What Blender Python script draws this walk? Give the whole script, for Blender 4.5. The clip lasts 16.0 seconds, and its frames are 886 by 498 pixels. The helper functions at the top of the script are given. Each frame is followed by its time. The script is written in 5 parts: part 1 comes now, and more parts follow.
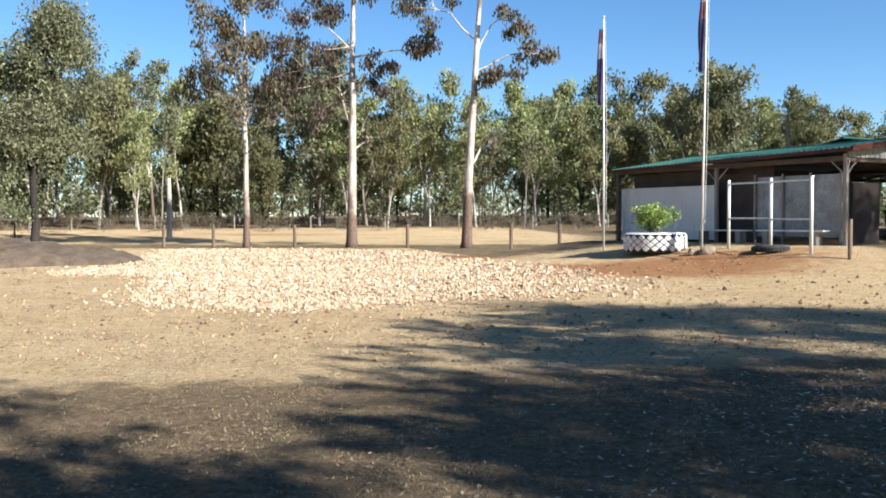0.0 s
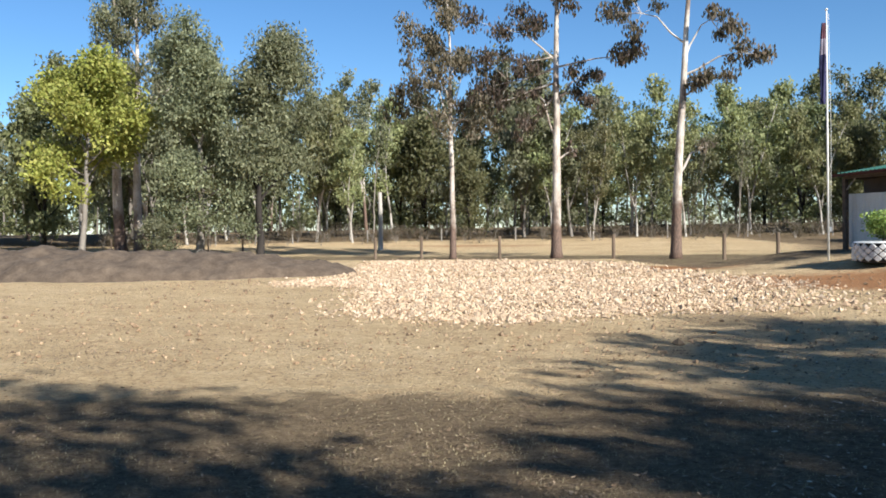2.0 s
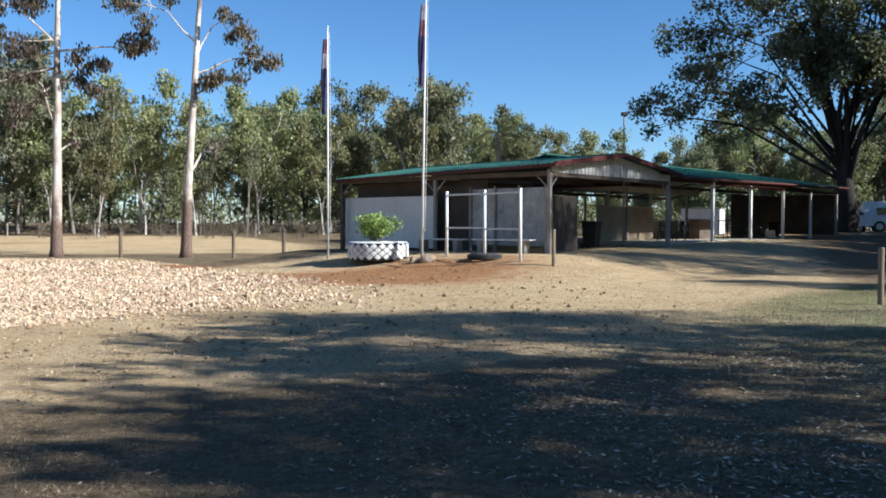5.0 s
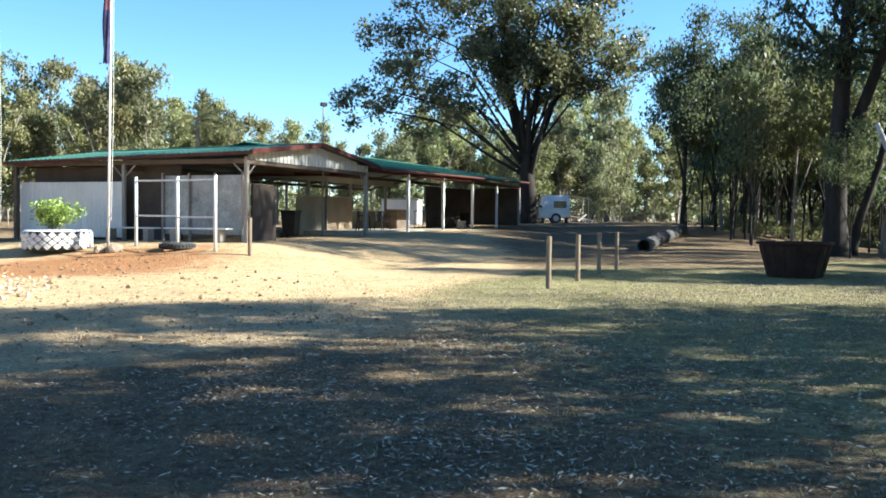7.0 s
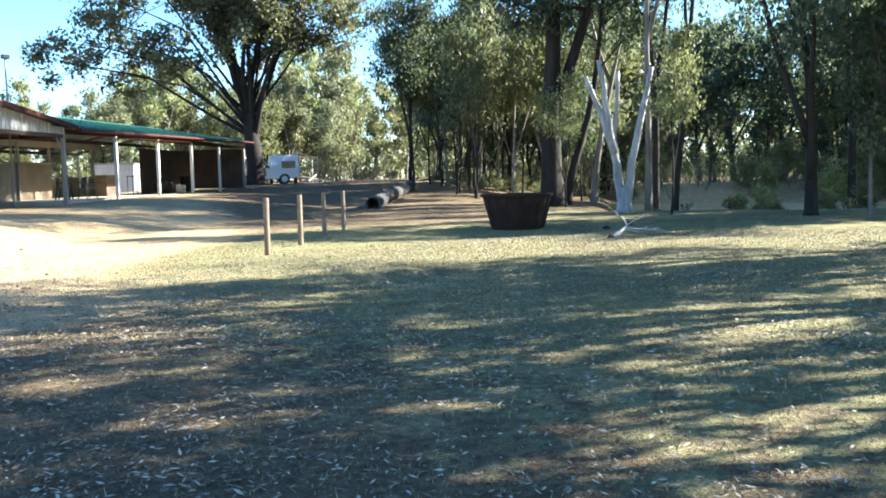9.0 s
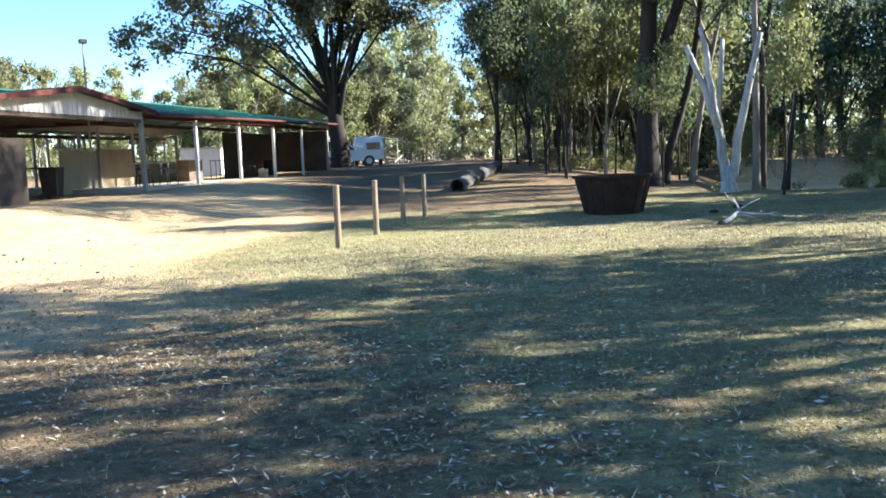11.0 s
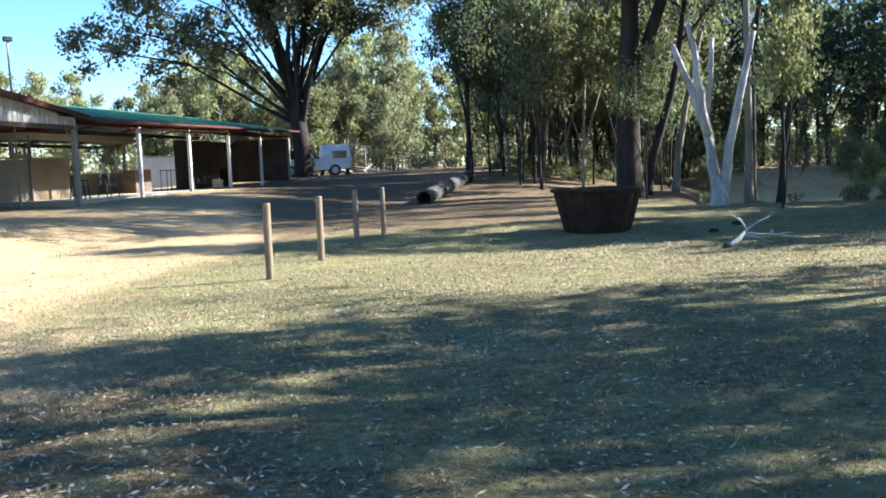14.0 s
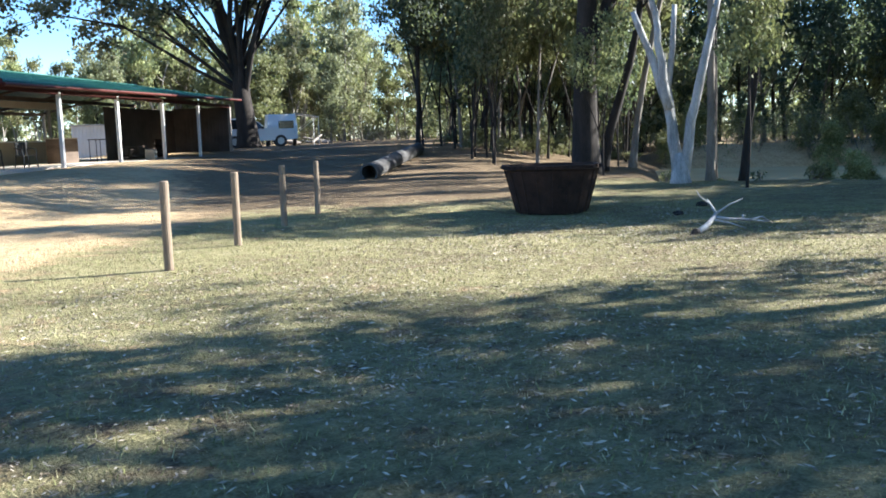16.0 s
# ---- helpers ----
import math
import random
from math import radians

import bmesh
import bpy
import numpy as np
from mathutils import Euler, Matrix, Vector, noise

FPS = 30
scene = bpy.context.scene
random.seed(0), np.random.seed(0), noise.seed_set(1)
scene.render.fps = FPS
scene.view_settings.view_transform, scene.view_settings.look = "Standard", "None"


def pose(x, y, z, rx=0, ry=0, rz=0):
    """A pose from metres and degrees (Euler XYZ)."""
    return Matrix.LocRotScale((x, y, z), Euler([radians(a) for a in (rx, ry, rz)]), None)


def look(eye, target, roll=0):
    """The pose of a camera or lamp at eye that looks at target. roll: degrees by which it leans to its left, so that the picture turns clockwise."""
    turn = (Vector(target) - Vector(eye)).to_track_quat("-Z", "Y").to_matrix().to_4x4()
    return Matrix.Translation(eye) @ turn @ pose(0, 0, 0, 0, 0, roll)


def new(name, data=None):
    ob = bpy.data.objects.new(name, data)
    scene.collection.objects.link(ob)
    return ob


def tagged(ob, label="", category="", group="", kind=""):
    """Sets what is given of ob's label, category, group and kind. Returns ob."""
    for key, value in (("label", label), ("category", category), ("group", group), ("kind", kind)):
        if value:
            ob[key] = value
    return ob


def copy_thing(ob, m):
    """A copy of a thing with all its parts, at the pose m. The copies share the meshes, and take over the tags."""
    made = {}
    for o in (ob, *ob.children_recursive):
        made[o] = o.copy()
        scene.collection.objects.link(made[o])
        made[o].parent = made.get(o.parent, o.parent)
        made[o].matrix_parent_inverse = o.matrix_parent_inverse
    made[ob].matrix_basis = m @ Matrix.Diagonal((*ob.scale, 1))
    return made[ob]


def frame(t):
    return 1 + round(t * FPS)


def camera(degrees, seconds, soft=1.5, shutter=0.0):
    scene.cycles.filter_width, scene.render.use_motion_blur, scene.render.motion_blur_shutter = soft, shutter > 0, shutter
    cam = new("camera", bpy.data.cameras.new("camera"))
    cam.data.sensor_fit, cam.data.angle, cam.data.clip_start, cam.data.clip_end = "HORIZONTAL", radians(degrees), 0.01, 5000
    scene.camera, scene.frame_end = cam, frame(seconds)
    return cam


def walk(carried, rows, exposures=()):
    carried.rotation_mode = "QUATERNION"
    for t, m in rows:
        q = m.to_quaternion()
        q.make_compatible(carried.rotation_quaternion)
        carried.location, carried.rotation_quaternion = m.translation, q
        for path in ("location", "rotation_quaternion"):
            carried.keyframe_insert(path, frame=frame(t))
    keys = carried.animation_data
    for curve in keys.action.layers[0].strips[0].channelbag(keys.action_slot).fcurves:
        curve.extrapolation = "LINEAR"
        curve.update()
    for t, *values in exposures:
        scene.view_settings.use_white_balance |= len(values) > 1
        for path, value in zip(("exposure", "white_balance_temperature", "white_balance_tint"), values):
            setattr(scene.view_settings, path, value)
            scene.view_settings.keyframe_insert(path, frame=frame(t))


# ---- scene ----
cam = camera(52.47, 16.0, soft=1.75, shutter=0.0)
PATH = [
    (0.0, pose(0.030, -0.137, 1.492, 88.057, 0.285, 5.820)),
    (0.5, pose(0.028, -0.031, 1.501, 87.974, 0.070, 10.313)),
    (1.0, pose(0.031, 0.050, 1.513, 88.076, 0.080, 14.365)),
    (1.5, pose(0.032, 0.077, 1.509, 88.504, 0.493, 16.774)),
    (2.0, pose(0.011, 0.072, 1.506, 88.873, 0.965, 18.826)),
    (2.5, pose(0.014, 0.025, 1.522, 88.721, 0.754, 16.755)),
    (3.0, pose(-0.001, 0.011, 1.518, 88.889, 0.658, 12.931)),
    (3.5, pose(-0.009, 0.000, 1.512, 88.991, 0.476, 8.869)),
    (4.0, pose(-0.012, -0.027, 1.504, 88.524, 0.142, 1.921)),
    (4.5, pose(-0.007, -0.030, 1.499, 88.641, -0.043, -5.125)),
    (4.7, pose(-0.005, -0.031, 1.497, 88.579, -0.013, -7.876)),
    (6.8, pose(0.162, -0.120, 1.465, 88.659, -0.697, -28.481)),
    (7.0, pose(0.276, -0.072, 1.469, 88.023, -0.542, -30.207)),
    (7.5, pose(0.575, 0.057, 1.460, 87.198, 1.572, -34.860)),
    (8.0, pose(0.859, 0.271, 1.434, 85.847, 2.521, -39.311)),
    (8.5, pose(1.126, 0.554, 1.432, 86.117, 2.395, -45.015)),
    (8.7, pose(1.232, 0.672, 1.435, 85.389, 1.404, -47.132)),
    (10.8, pose(2.552, 1.963, 1.484, 85.922, 3.241, -42.775)),
    (11.0, pose(2.701, 2.066, 1.497, 84.223, 2.307, -41.460)),
    (11.5, pose(3.021, 2.318, 1.508, 84.537, 1.930, -41.290)),
    (12.0, pose(3.370, 2.670, 1.496, 84.208, 1.685, -41.823)),
    (12.5, pose(3.747, 2.984, 1.495, 86.260, 2.373, -39.714)),
    (13.0, pose(4.113, 3.265, 1.529, 85.934, 2.822, -41.245)),
    (13.5, pose(4.401, 3.642, 1.519, 86.501, 1.257, -42.435)),
    (14.0, pose(4.765, 3.960, 1.545, 84.668, 2.349, -43.118)),
    (14.5, pose(5.160, 4.228, 1.531, 82.988, 1.557, -42.935)),
    (15.0, pose(5.515, 4.555, 1.555, 83.124, 2.178, -45.157)),
    (15.5, pose(5.812, 4.831, 1.561, 83.346, 3.585, -45.803)),
    (16.0, pose(6.229, 5.069, 1.555, 82.788, 1.721, -45.948)),
]
EXPOSURES = [(0.0, 1.25, 6000, 7), (1.0, 1.08, 6000, 7), (2.0, 0.98, 5980, 7), (3.5, 0.8, 5700, 7), (4.7, 0.92, 5600, 7), (6.8, 1.87, 6000, 3), (8.5, 2.7, 6050, 4), (11.0, 2.5, 6050, 7), (12.5, 2.32, 5950, 7), (14.5, 2.26, 5880, 7), (16.0, 2.3, 5820, 8)]
walk(cam, PATH, EXPOSURES)

# ---- world, sun ----
SUN_AZ, SUN_EL = math.atan2(-0.52, 0.85), radians(31)
world = bpy.data.worlds.new("world")
scene.world = world
world.use_nodes = True
wn, wl = world.node_tree.nodes, world.node_tree.links
sky = wn.new("ShaderNodeTexSky")
sky.sky_type, sky.sun_disc = "NISHITA", False
sky.sun_elevation, sky.sun_rotation = SUN_EL, math.pi / 2 - SUN_AZ
sky.altitude, sky.air_density, sky.dust_density, sky.ozone_density = 400, 0.9, 0.0, 3.6
wn["Background"].inputs["Strength"].default_value = 0.068
deep = wn.new("ShaderNodeHueSaturation")
deep.inputs["Saturation"].default_value = 1.12
wl.new(sky.outputs["Color"], deep.inputs["Color"])
wl.new(deep.outputs["Color"], wn["Background"].inputs["Color"])
sun_data = bpy.data.lights.new("sun", "SUN")
sun_data.energy, sun_data.angle, sun_data.color = 5.0, radians(0.55), (1.0, 0.945, 0.86)
sun = new("sun", sun_data)
to_sun = Vector((math.cos(SUN_AZ) * math.cos(SUN_EL), math.sin(SUN_AZ) * math.cos(SUN_EL), math.sin(SUN_EL)))
sun.matrix_world = look(to_sun * 60, (0, 0, 0))


# ---- materials ----
class Nodes:
    """Short hand for node building."""

    def __init__(self, name):
        self.mat = bpy.data.materials.new(name)
        self.mat.use_nodes = True
        self.n, self.l = self.mat.node_tree.nodes, self.mat.node_tree.links
        self.bsdf = self.n["Principled BSDF"]
        self.coord = self.n.new("ShaderNodeTexCoord").outputs["Object"]

    def put(self, socket, value):
        if hasattr(value, "is_output"):
            self.l.new(value, socket)
        else:
            socket.default_value = value

    def position(self):
        return self.n.new("ShaderNodeNewGeometry").outputs["Position"]

    def noise(self, scale, detail=4, rough=0.55, coord=None, stretch=None):
        t = self.n.new("ShaderNodeTexNoise")
        t.inputs["Scale"].default_value, t.inputs["Detail"].default_value, t.inputs["Roughness"].default_value = scale, detail, rough
        c = coord or self.coord
        if stretch:
            m = self.n.new("ShaderNodeMapping")
            m.inputs["Scale"].default_value = stretch
            self.l.new(c, m.inputs["Vector"])
            c = m.outputs["Vector"]
        self.l.new(c, t.inputs["Vector"])
        return t.outputs["Fac"]

    def ramp(self, fac, stops):
        r = self.n.new("ShaderNodeValToRGB")
        while len(r.color_ramp.elements) < len(stops):
            r.color_ramp.elements.new(0.5)
        for e, (p, c) in zip(r.color_ramp.elements, stops):
            e.position, e.color = p, c if len(c) == 4 else (*c, 1)
        self.put(r.inputs["Fac"], fac)
        return r.outputs["Color"]

    def mix(self, fac, a, b, mode="MIX"):
        m = self.n.new("ShaderNodeMix")
        m.data_type, m.blend_type = "RGBA", mode
        self.put(m.inputs["Factor"], fac)
        self.put(m.inputs[6], a)
        self.put(m.inputs[7], b)
        return m.outputs[2]

    def math(self, op, a, b=0.0, clamp=False):
        m = self.n.new("ShaderNodeMath")
        m.operation, m.use_clamp = op, clamp
        self.put(m.inputs[0], a)
        self.put(m.inputs[1], b)
        return m.outputs[0]

    def attr(self, name):
        a = self.n.new("ShaderNodeAttribute")
        a.attribute_name = name
        return a.outputs["Fac"]

    def island(self):
        return self.n.new("ShaderNodeNewGeometry").outputs["Random Per Island"]

    def own(self):
        return self.n.new("ShaderNodeObjectInfo").outputs["Random"]

    def bump(self, height, strength=0.4, distance=0.02):
        b = self.n.new("ShaderNodeBump")
        b.inputs["Strength"].default_value, b.inputs["Distance"].default_value = strength, distance
        self.l.new(height, b.inputs["Height"])
        self.l.new(b.outputs["Normal"], self.bsdf.inputs["Normal"])

    def done(self, color, rough=0.8, metal=0.0, spec=0.3):
        self.put(self.bsdf.inputs["Base Color"], color)
        self.put(self.bsdf.inputs["Roughness"], rough)
        self.bsdf.inputs["Metallic"].default_value = metal
        self.bsdf.inputs["Specular IOR Level"].default_value = spec
        return self.mat


def plain(name, lo, hi, scale=6, rough=0.7, metal=0.0, bump=0.25, fine=60, spec=0.3, stretch=None):
    """A two-tone surface with coarse stains and fine grain."""
    k = Nodes(name)
    a, b = k.noise(scale, stretch=stretch), k.noise(fine, 3, stretch=stretch)
    f = k.math("ADD", k.math("MULTIPLY", a, 0.65), k.math("MULTIPLY", b, 0.35))
    c = k.ramp(f, [(0.32, lo), (0.68, hi)])
    k.bump(b, bump, 0.01)
    return k.done(c, rough, metal, spec)


def leaf_material(name, colors, shine=0.55):
    """Foliage: tone by leaf and by plant, some light passes through."""
    k = Nodes(name)
    c = k.ramp(k.island(), [(i / (len(colors) - 1), v) for i, v in enumerate(colors)])
    o = k.math("ADD", k.math("MULTIPLY", k.own(), 0.6), 0.75)
    big = k.math("ADD", k.math("MULTIPLY", k.noise(0.35, 2, coord=k.position()), 1.1), 0.45)
    f = k.math("MULTIPLY", o, big)
    hue = k.n.new("ShaderNodeHueSaturation")
    k.put(hue.inputs["Hue"], k.math("ADD", k.math("MULTIPLY", k.own(), 0.05), 0.468))
    k.put(hue.inputs["Value"], f)
    k.put(hue.inputs["Color"], c)
    k.done(hue.outputs["Color"], shine, 0.0, 0.25)
    tr = k.n.new("ShaderNodeBsdfTranslucent")
    k.put(tr.inputs["Color"], k.mix(0.35, hue.outputs["Color"], (0.24, 0.28, 0.09, 1)))
    ms = k.n.new("ShaderNodeMixShader")
    ms.inputs["Fac"].default_value = 0.42
    k.l.new(k.bsdf.outputs["BSDF"], ms.inputs[1])
    k.l.new(tr.outputs["BSDF"], ms.inputs[2])
    k.l.new(ms.outputs["Shader"], k.n["Material Output"].inputs["Surface"])
    return k.mat


LEAF_OLIVE = leaf_material("leaf_olive", [(0.085, 0.092, 0.04), (0.165, 0.17, 0.075), (0.27, 0.262, 0.13)])
LEAF_GREY = leaf_material("leaf_grey_green", [(0.095, 0.1, 0.055), (0.175, 0.178, 0.1), (0.3, 0.29, 0.175)])
# greens lowered and blued so the shade of the creek wood is in the leaves
LEAF_SHADED = leaf_material("leaf_shaded", [(0.022, 0.037, 0.025), (0.052, 0.076, 0.051), (0.128, 0.157, 0.104)])
LEAF_BROWN = leaf_material("leaf_bronze", [(0.069, 0.057, 0.041), (0.132, 0.106, 0.071), (0.230, 0.172, 0.115)])
LEAF_BRIGHT = leaf_material("leaf_bright", [(0.2, 0.25, 0.05), (0.34, 0.39, 0.085), (0.48, 0.49, 0.13)])
LEAF_FIG = leaf_material("leaf_glossy_dark", [(0.06, 0.066, 0.036), (0.14, 0.145, 0.075), (0.31, 0.3, 0.165)], 0.35)
LEAF_SHRUB = leaf_material("leaf_shrub", [(0.11, 0.145, 0.035), (0.19, 0.235, 0.055), (0.29, 0.32, 0.09)])
LEAF_PALE = leaf_material("leaf_pale", [(0.14, 0.15, 0.065), (0.235, 0.24, 0.105), (0.35, 0.34, 0.165)])


def gum_bark():
    """Smooth pale bark with peeling grey and a rough brown stocking at the foot."""
    k = Nodes("gum_bark")
    patch = k.noise(1.6, 5, stretch=(1, 1, 0.35))
    fine = k.noise(26, 4, stretch=(1, 1, 0.25))
    c = k.ramp(k.math("ADD", k.math("MULTIPLY", patch, 0.75), k.math("MULTIPLY", fine, 0.25)),
               [(0.38, (0.17, 0.12, 0.09)), (0.5, (0.44, 0.365, 0.295)), (0.62, (0.68, 0.61, 0.53))])
    sep = k.n.new("ShaderNodeSeparateXYZ")
    k.l.new(k.coord, sep.inputs[0])
    foot = k.math("ADD", sep.outputs["Z"], k.math("ADD", k.math("MULTIPLY", k.noise(2.2, 4), -2.4), k.math("MULTIPLY", k.own(), -1.6)))
    m = k.math("MULTIPLY_ADD", foot, -1.2)
    m.node.inputs[2].default_value = 0.9
    m.node.use_clamp = True
    rough = k.ramp(k.noise(30, 4, stretch=(1, 1, 0.2)), [(0.3, (0.06, 0.04, 0.03)), (0.7, (0.22, 0.14, 0.10))])
    k.bump(fine, 0.5, 0.02)
    return k.done(k.mix(m, c, rough), 0.75)


GUM_BARK = gum_bark()
PALE_BARK = plain("pale_bark", (0.27, 0.235, 0.19), (0.52, 0.47, 0.41), 2, 0.75, stretch=(1, 1, 0.3), fine=24, bump=0.4)
GREY_BARK = plain("grey_bark", (0.10, 0.085, 0.07), (0.30, 0.26, 0.215), 2.5, 0.9, stretch=(1, 1, 0.25), fine=30, bump=0.7)
# dark bark, taken near black so trunks look shaded by their neighbours
SHADED_DARK_BARK = plain("shaded_dark_bark", (0.012, 0.010, 0.008), (0.050, 0.040, 0.033), 3, 0.95, stretch=(1, 1, 0.2), fine=30, bump=0.9)
SILVER_WOOD = plain("silver_wood", (0.17, 0.16, 0.15), (0.56, 0.54, 0.51), 3.5, 0.8, stretch=(1, 1, 0.2), fine=40, bump=0.4)

ROOF_GREEN = plain("green_roof_steel", (0.007, 0.053, 0.034), (0.019, 0.093, 0.062), 0.7, 0.45, 0.0, 0.1, 12, 0.4)
STEEL_WHITE = plain("cream_steel_cladding", (0.60, 0.57, 0.52), (0.74, 0.72, 0.68), 0.9, 0.5, 0.0, 0.1, 14)
# the cladding cream, lowered to carry the tree shade on the gable
GABLE_STEEL = plain("shaded_cream_steel", (0.40, 0.38, 0.35), (0.55, 0.53, 0.49), 0.9, 0.5, 0.0, 0.1, 14)
BROWN_STONE = plain("brown_stone", (0.14, 0.10, 0.07), (0.32, 0.25, 0.18), 6, 0.9, 0.0, 0.6, 40)
STEEL_GREY = plain("weathered_steel_sheet", (0.15, 0.15, 0.145), (0.42, 0.42, 0.40), 1.7, 0.5, 0.2, 0.15, 16)
RED_TRIM = plain("red_oxide_trim", (0.049, 0.010, 0.006), (0.095, 0.021, 0.013), 2.0, 0.6, 0.0, 0.2, 30)
POST_GREY = plain("painted_post_grey", (0.20, 0.175, 0.15), (0.38, 0.34, 0.29), 3, 0.7, 0.0, 0.3, 40, stretch=(1, 1, 0.3))
POST_WHITE = plain("painted_post_white", (0.55, 0.52, 0.47), (0.76, 0.73, 0.68), 3, 0.6, 0.0, 0.3, 40, stretch=(1, 1, 0.3))
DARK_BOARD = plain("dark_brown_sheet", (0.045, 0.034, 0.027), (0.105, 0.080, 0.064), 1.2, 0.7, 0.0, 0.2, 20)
BEIGE_SHEET = plain("beige_sheet", (0.27, 0.225, 0.16), (0.40, 0.34, 0.25), 1.2, 0.6, 0.0, 0.15, 20)
BROWN_SHEET = plain("brown_ply_sheet", (0.20, 0.145, 0.095), (0.30, 0.23, 0.15), 1.5, 0.7, 0.0, 0.2, 30)
TIMBER_DARK = plain("dark_timber", (0.06, 0.042, 0.03), (0.15, 0.11, 0.08), 4, 0.8, 0.0, 0.4, 40, stretch=(0.3, 0.3, 1))
PINE_POST = plain("treated_pine_post", (0.12, 0.085, 0.056), (0.29, 0.22, 0.155), 5, 0.85, 0.0, 0.5, 60, stretch=(1, 1, 0.12))
FENCE_POST = plain("weathered_fence_post", (0.09, 0.062, 0.042), (0.22, 0.155, 0.105), 5, 0.9, 0.0, 0.5, 60, stretch=(1, 1, 0.15))
CONCRETE = plain("concrete_slab", (0.34, 0.29, 0.24), (0.52, 0.46, 0.38), 1.3, 0.9, 0.0, 0.3, 30)
GALV = plain("galvanised_pipe", (0.42, 0.42, 0.41), (0.62, 0.62, 0.60), 4, 0.4, 0.5, 0.1, 40)
RUST = plain("rusty_iron", (0.014, 0.009, 0.007), (0.062, 0.033, 0.021), 4, 0.9, 0.1, 0.7, 45)
RUBBER = plain("dusty_black_rubber", (0.02, 0.02, 0.02), (0.07, 0.065, 0.06), 6, 0.85, 0.0, 0.4, 60)
BLACK_PLASTIC = plain("black_plastic", (0.010, 0.010, 0.011), (0.03, 0.03, 0.03), 5, 0.5, 0.0, 0.1, 40)
WHITE_PAINT = plain("worn_white_paint", (0.50, 0.48, 0.43), (0.80, 0.78, 0.74), 5, 0.7, 0.0, 0.4, 40)
CAR_WHITE = plain("white_car_paint", (0.70, 0.71, 0.72), (0.80, 0.80, 0.80), 1, 0.3, 0.0, 0.02, 30, 0.5)
GLASS_DARK = plain("dark_tinted_glass", (0.012, 0.014, 0.016), (0.03, 0.034, 0.038), 1, 0.08, 0.0, 0.0, 10, 0.6)
CANVAS = plain("grey_canvas", (0.42, 0.42, 0.40), (0.58, 0.58, 0.55), 3, 0.8, 0.0, 0.3, 60)
PIPE_GREY = plain("concrete_pipe", (0.05, 0.048, 0.045), (0.12, 0.112, 0.105), 2, 0.9, 0.0, 0.5, 40)
FLAG_BLUE = plain("flag_blue", (0.016, 0.016, 0.05), (0.05, 0.045, 0.11), 5, 0.8, 0.0, 0.2, 60)
FLAG_RED = plain("flag_red", (0.07, 0.025, 0.035), (0.15, 0.06, 0.08), 5, 0.8, 0.0, 0.2, 60)
FLAG_WHITE = plain("flag_white", (0.13, 0.11, 0.14), (0.30, 0.26, 0.31), 5, 0.8, 0.0, 0.2, 60)


def stone_material(name, lo, mid, hi):
    k = Nodes(name)
    c = k.ramp(k.island(), [(0.0, lo), (0.5, mid), (1.0, hi)])
    g = k.noise(14, 4)
    c = k.mix(0.45, c, k.ramp(g, [(0.3, (0.34, 0.28, 0.21)), (0.7, (0.74, 0.69, 0.60))]), "OVERLAY")
    k.bump(k.noise(35, 4), 0.5, 0.02)
    return k.done(c, 0.9)


STONE = stone_material("quarry_stone", (0.29, 0.205, 0.135), (0.45, 0.335, 0.23), (0.58, 0.465, 0.355))
TAN_STONE = stone_material("tan_pebble", (0.16, 0.10, 0.06), (0.34, 0.235, 0.145), (0.50, 0.375, 0.255))
SOIL = plain("dark_soil", (0.065, 0.045, 0.031), (0.155, 0.113, 0.078), 2.5, 1.0, 0.0, 1.0, 14)


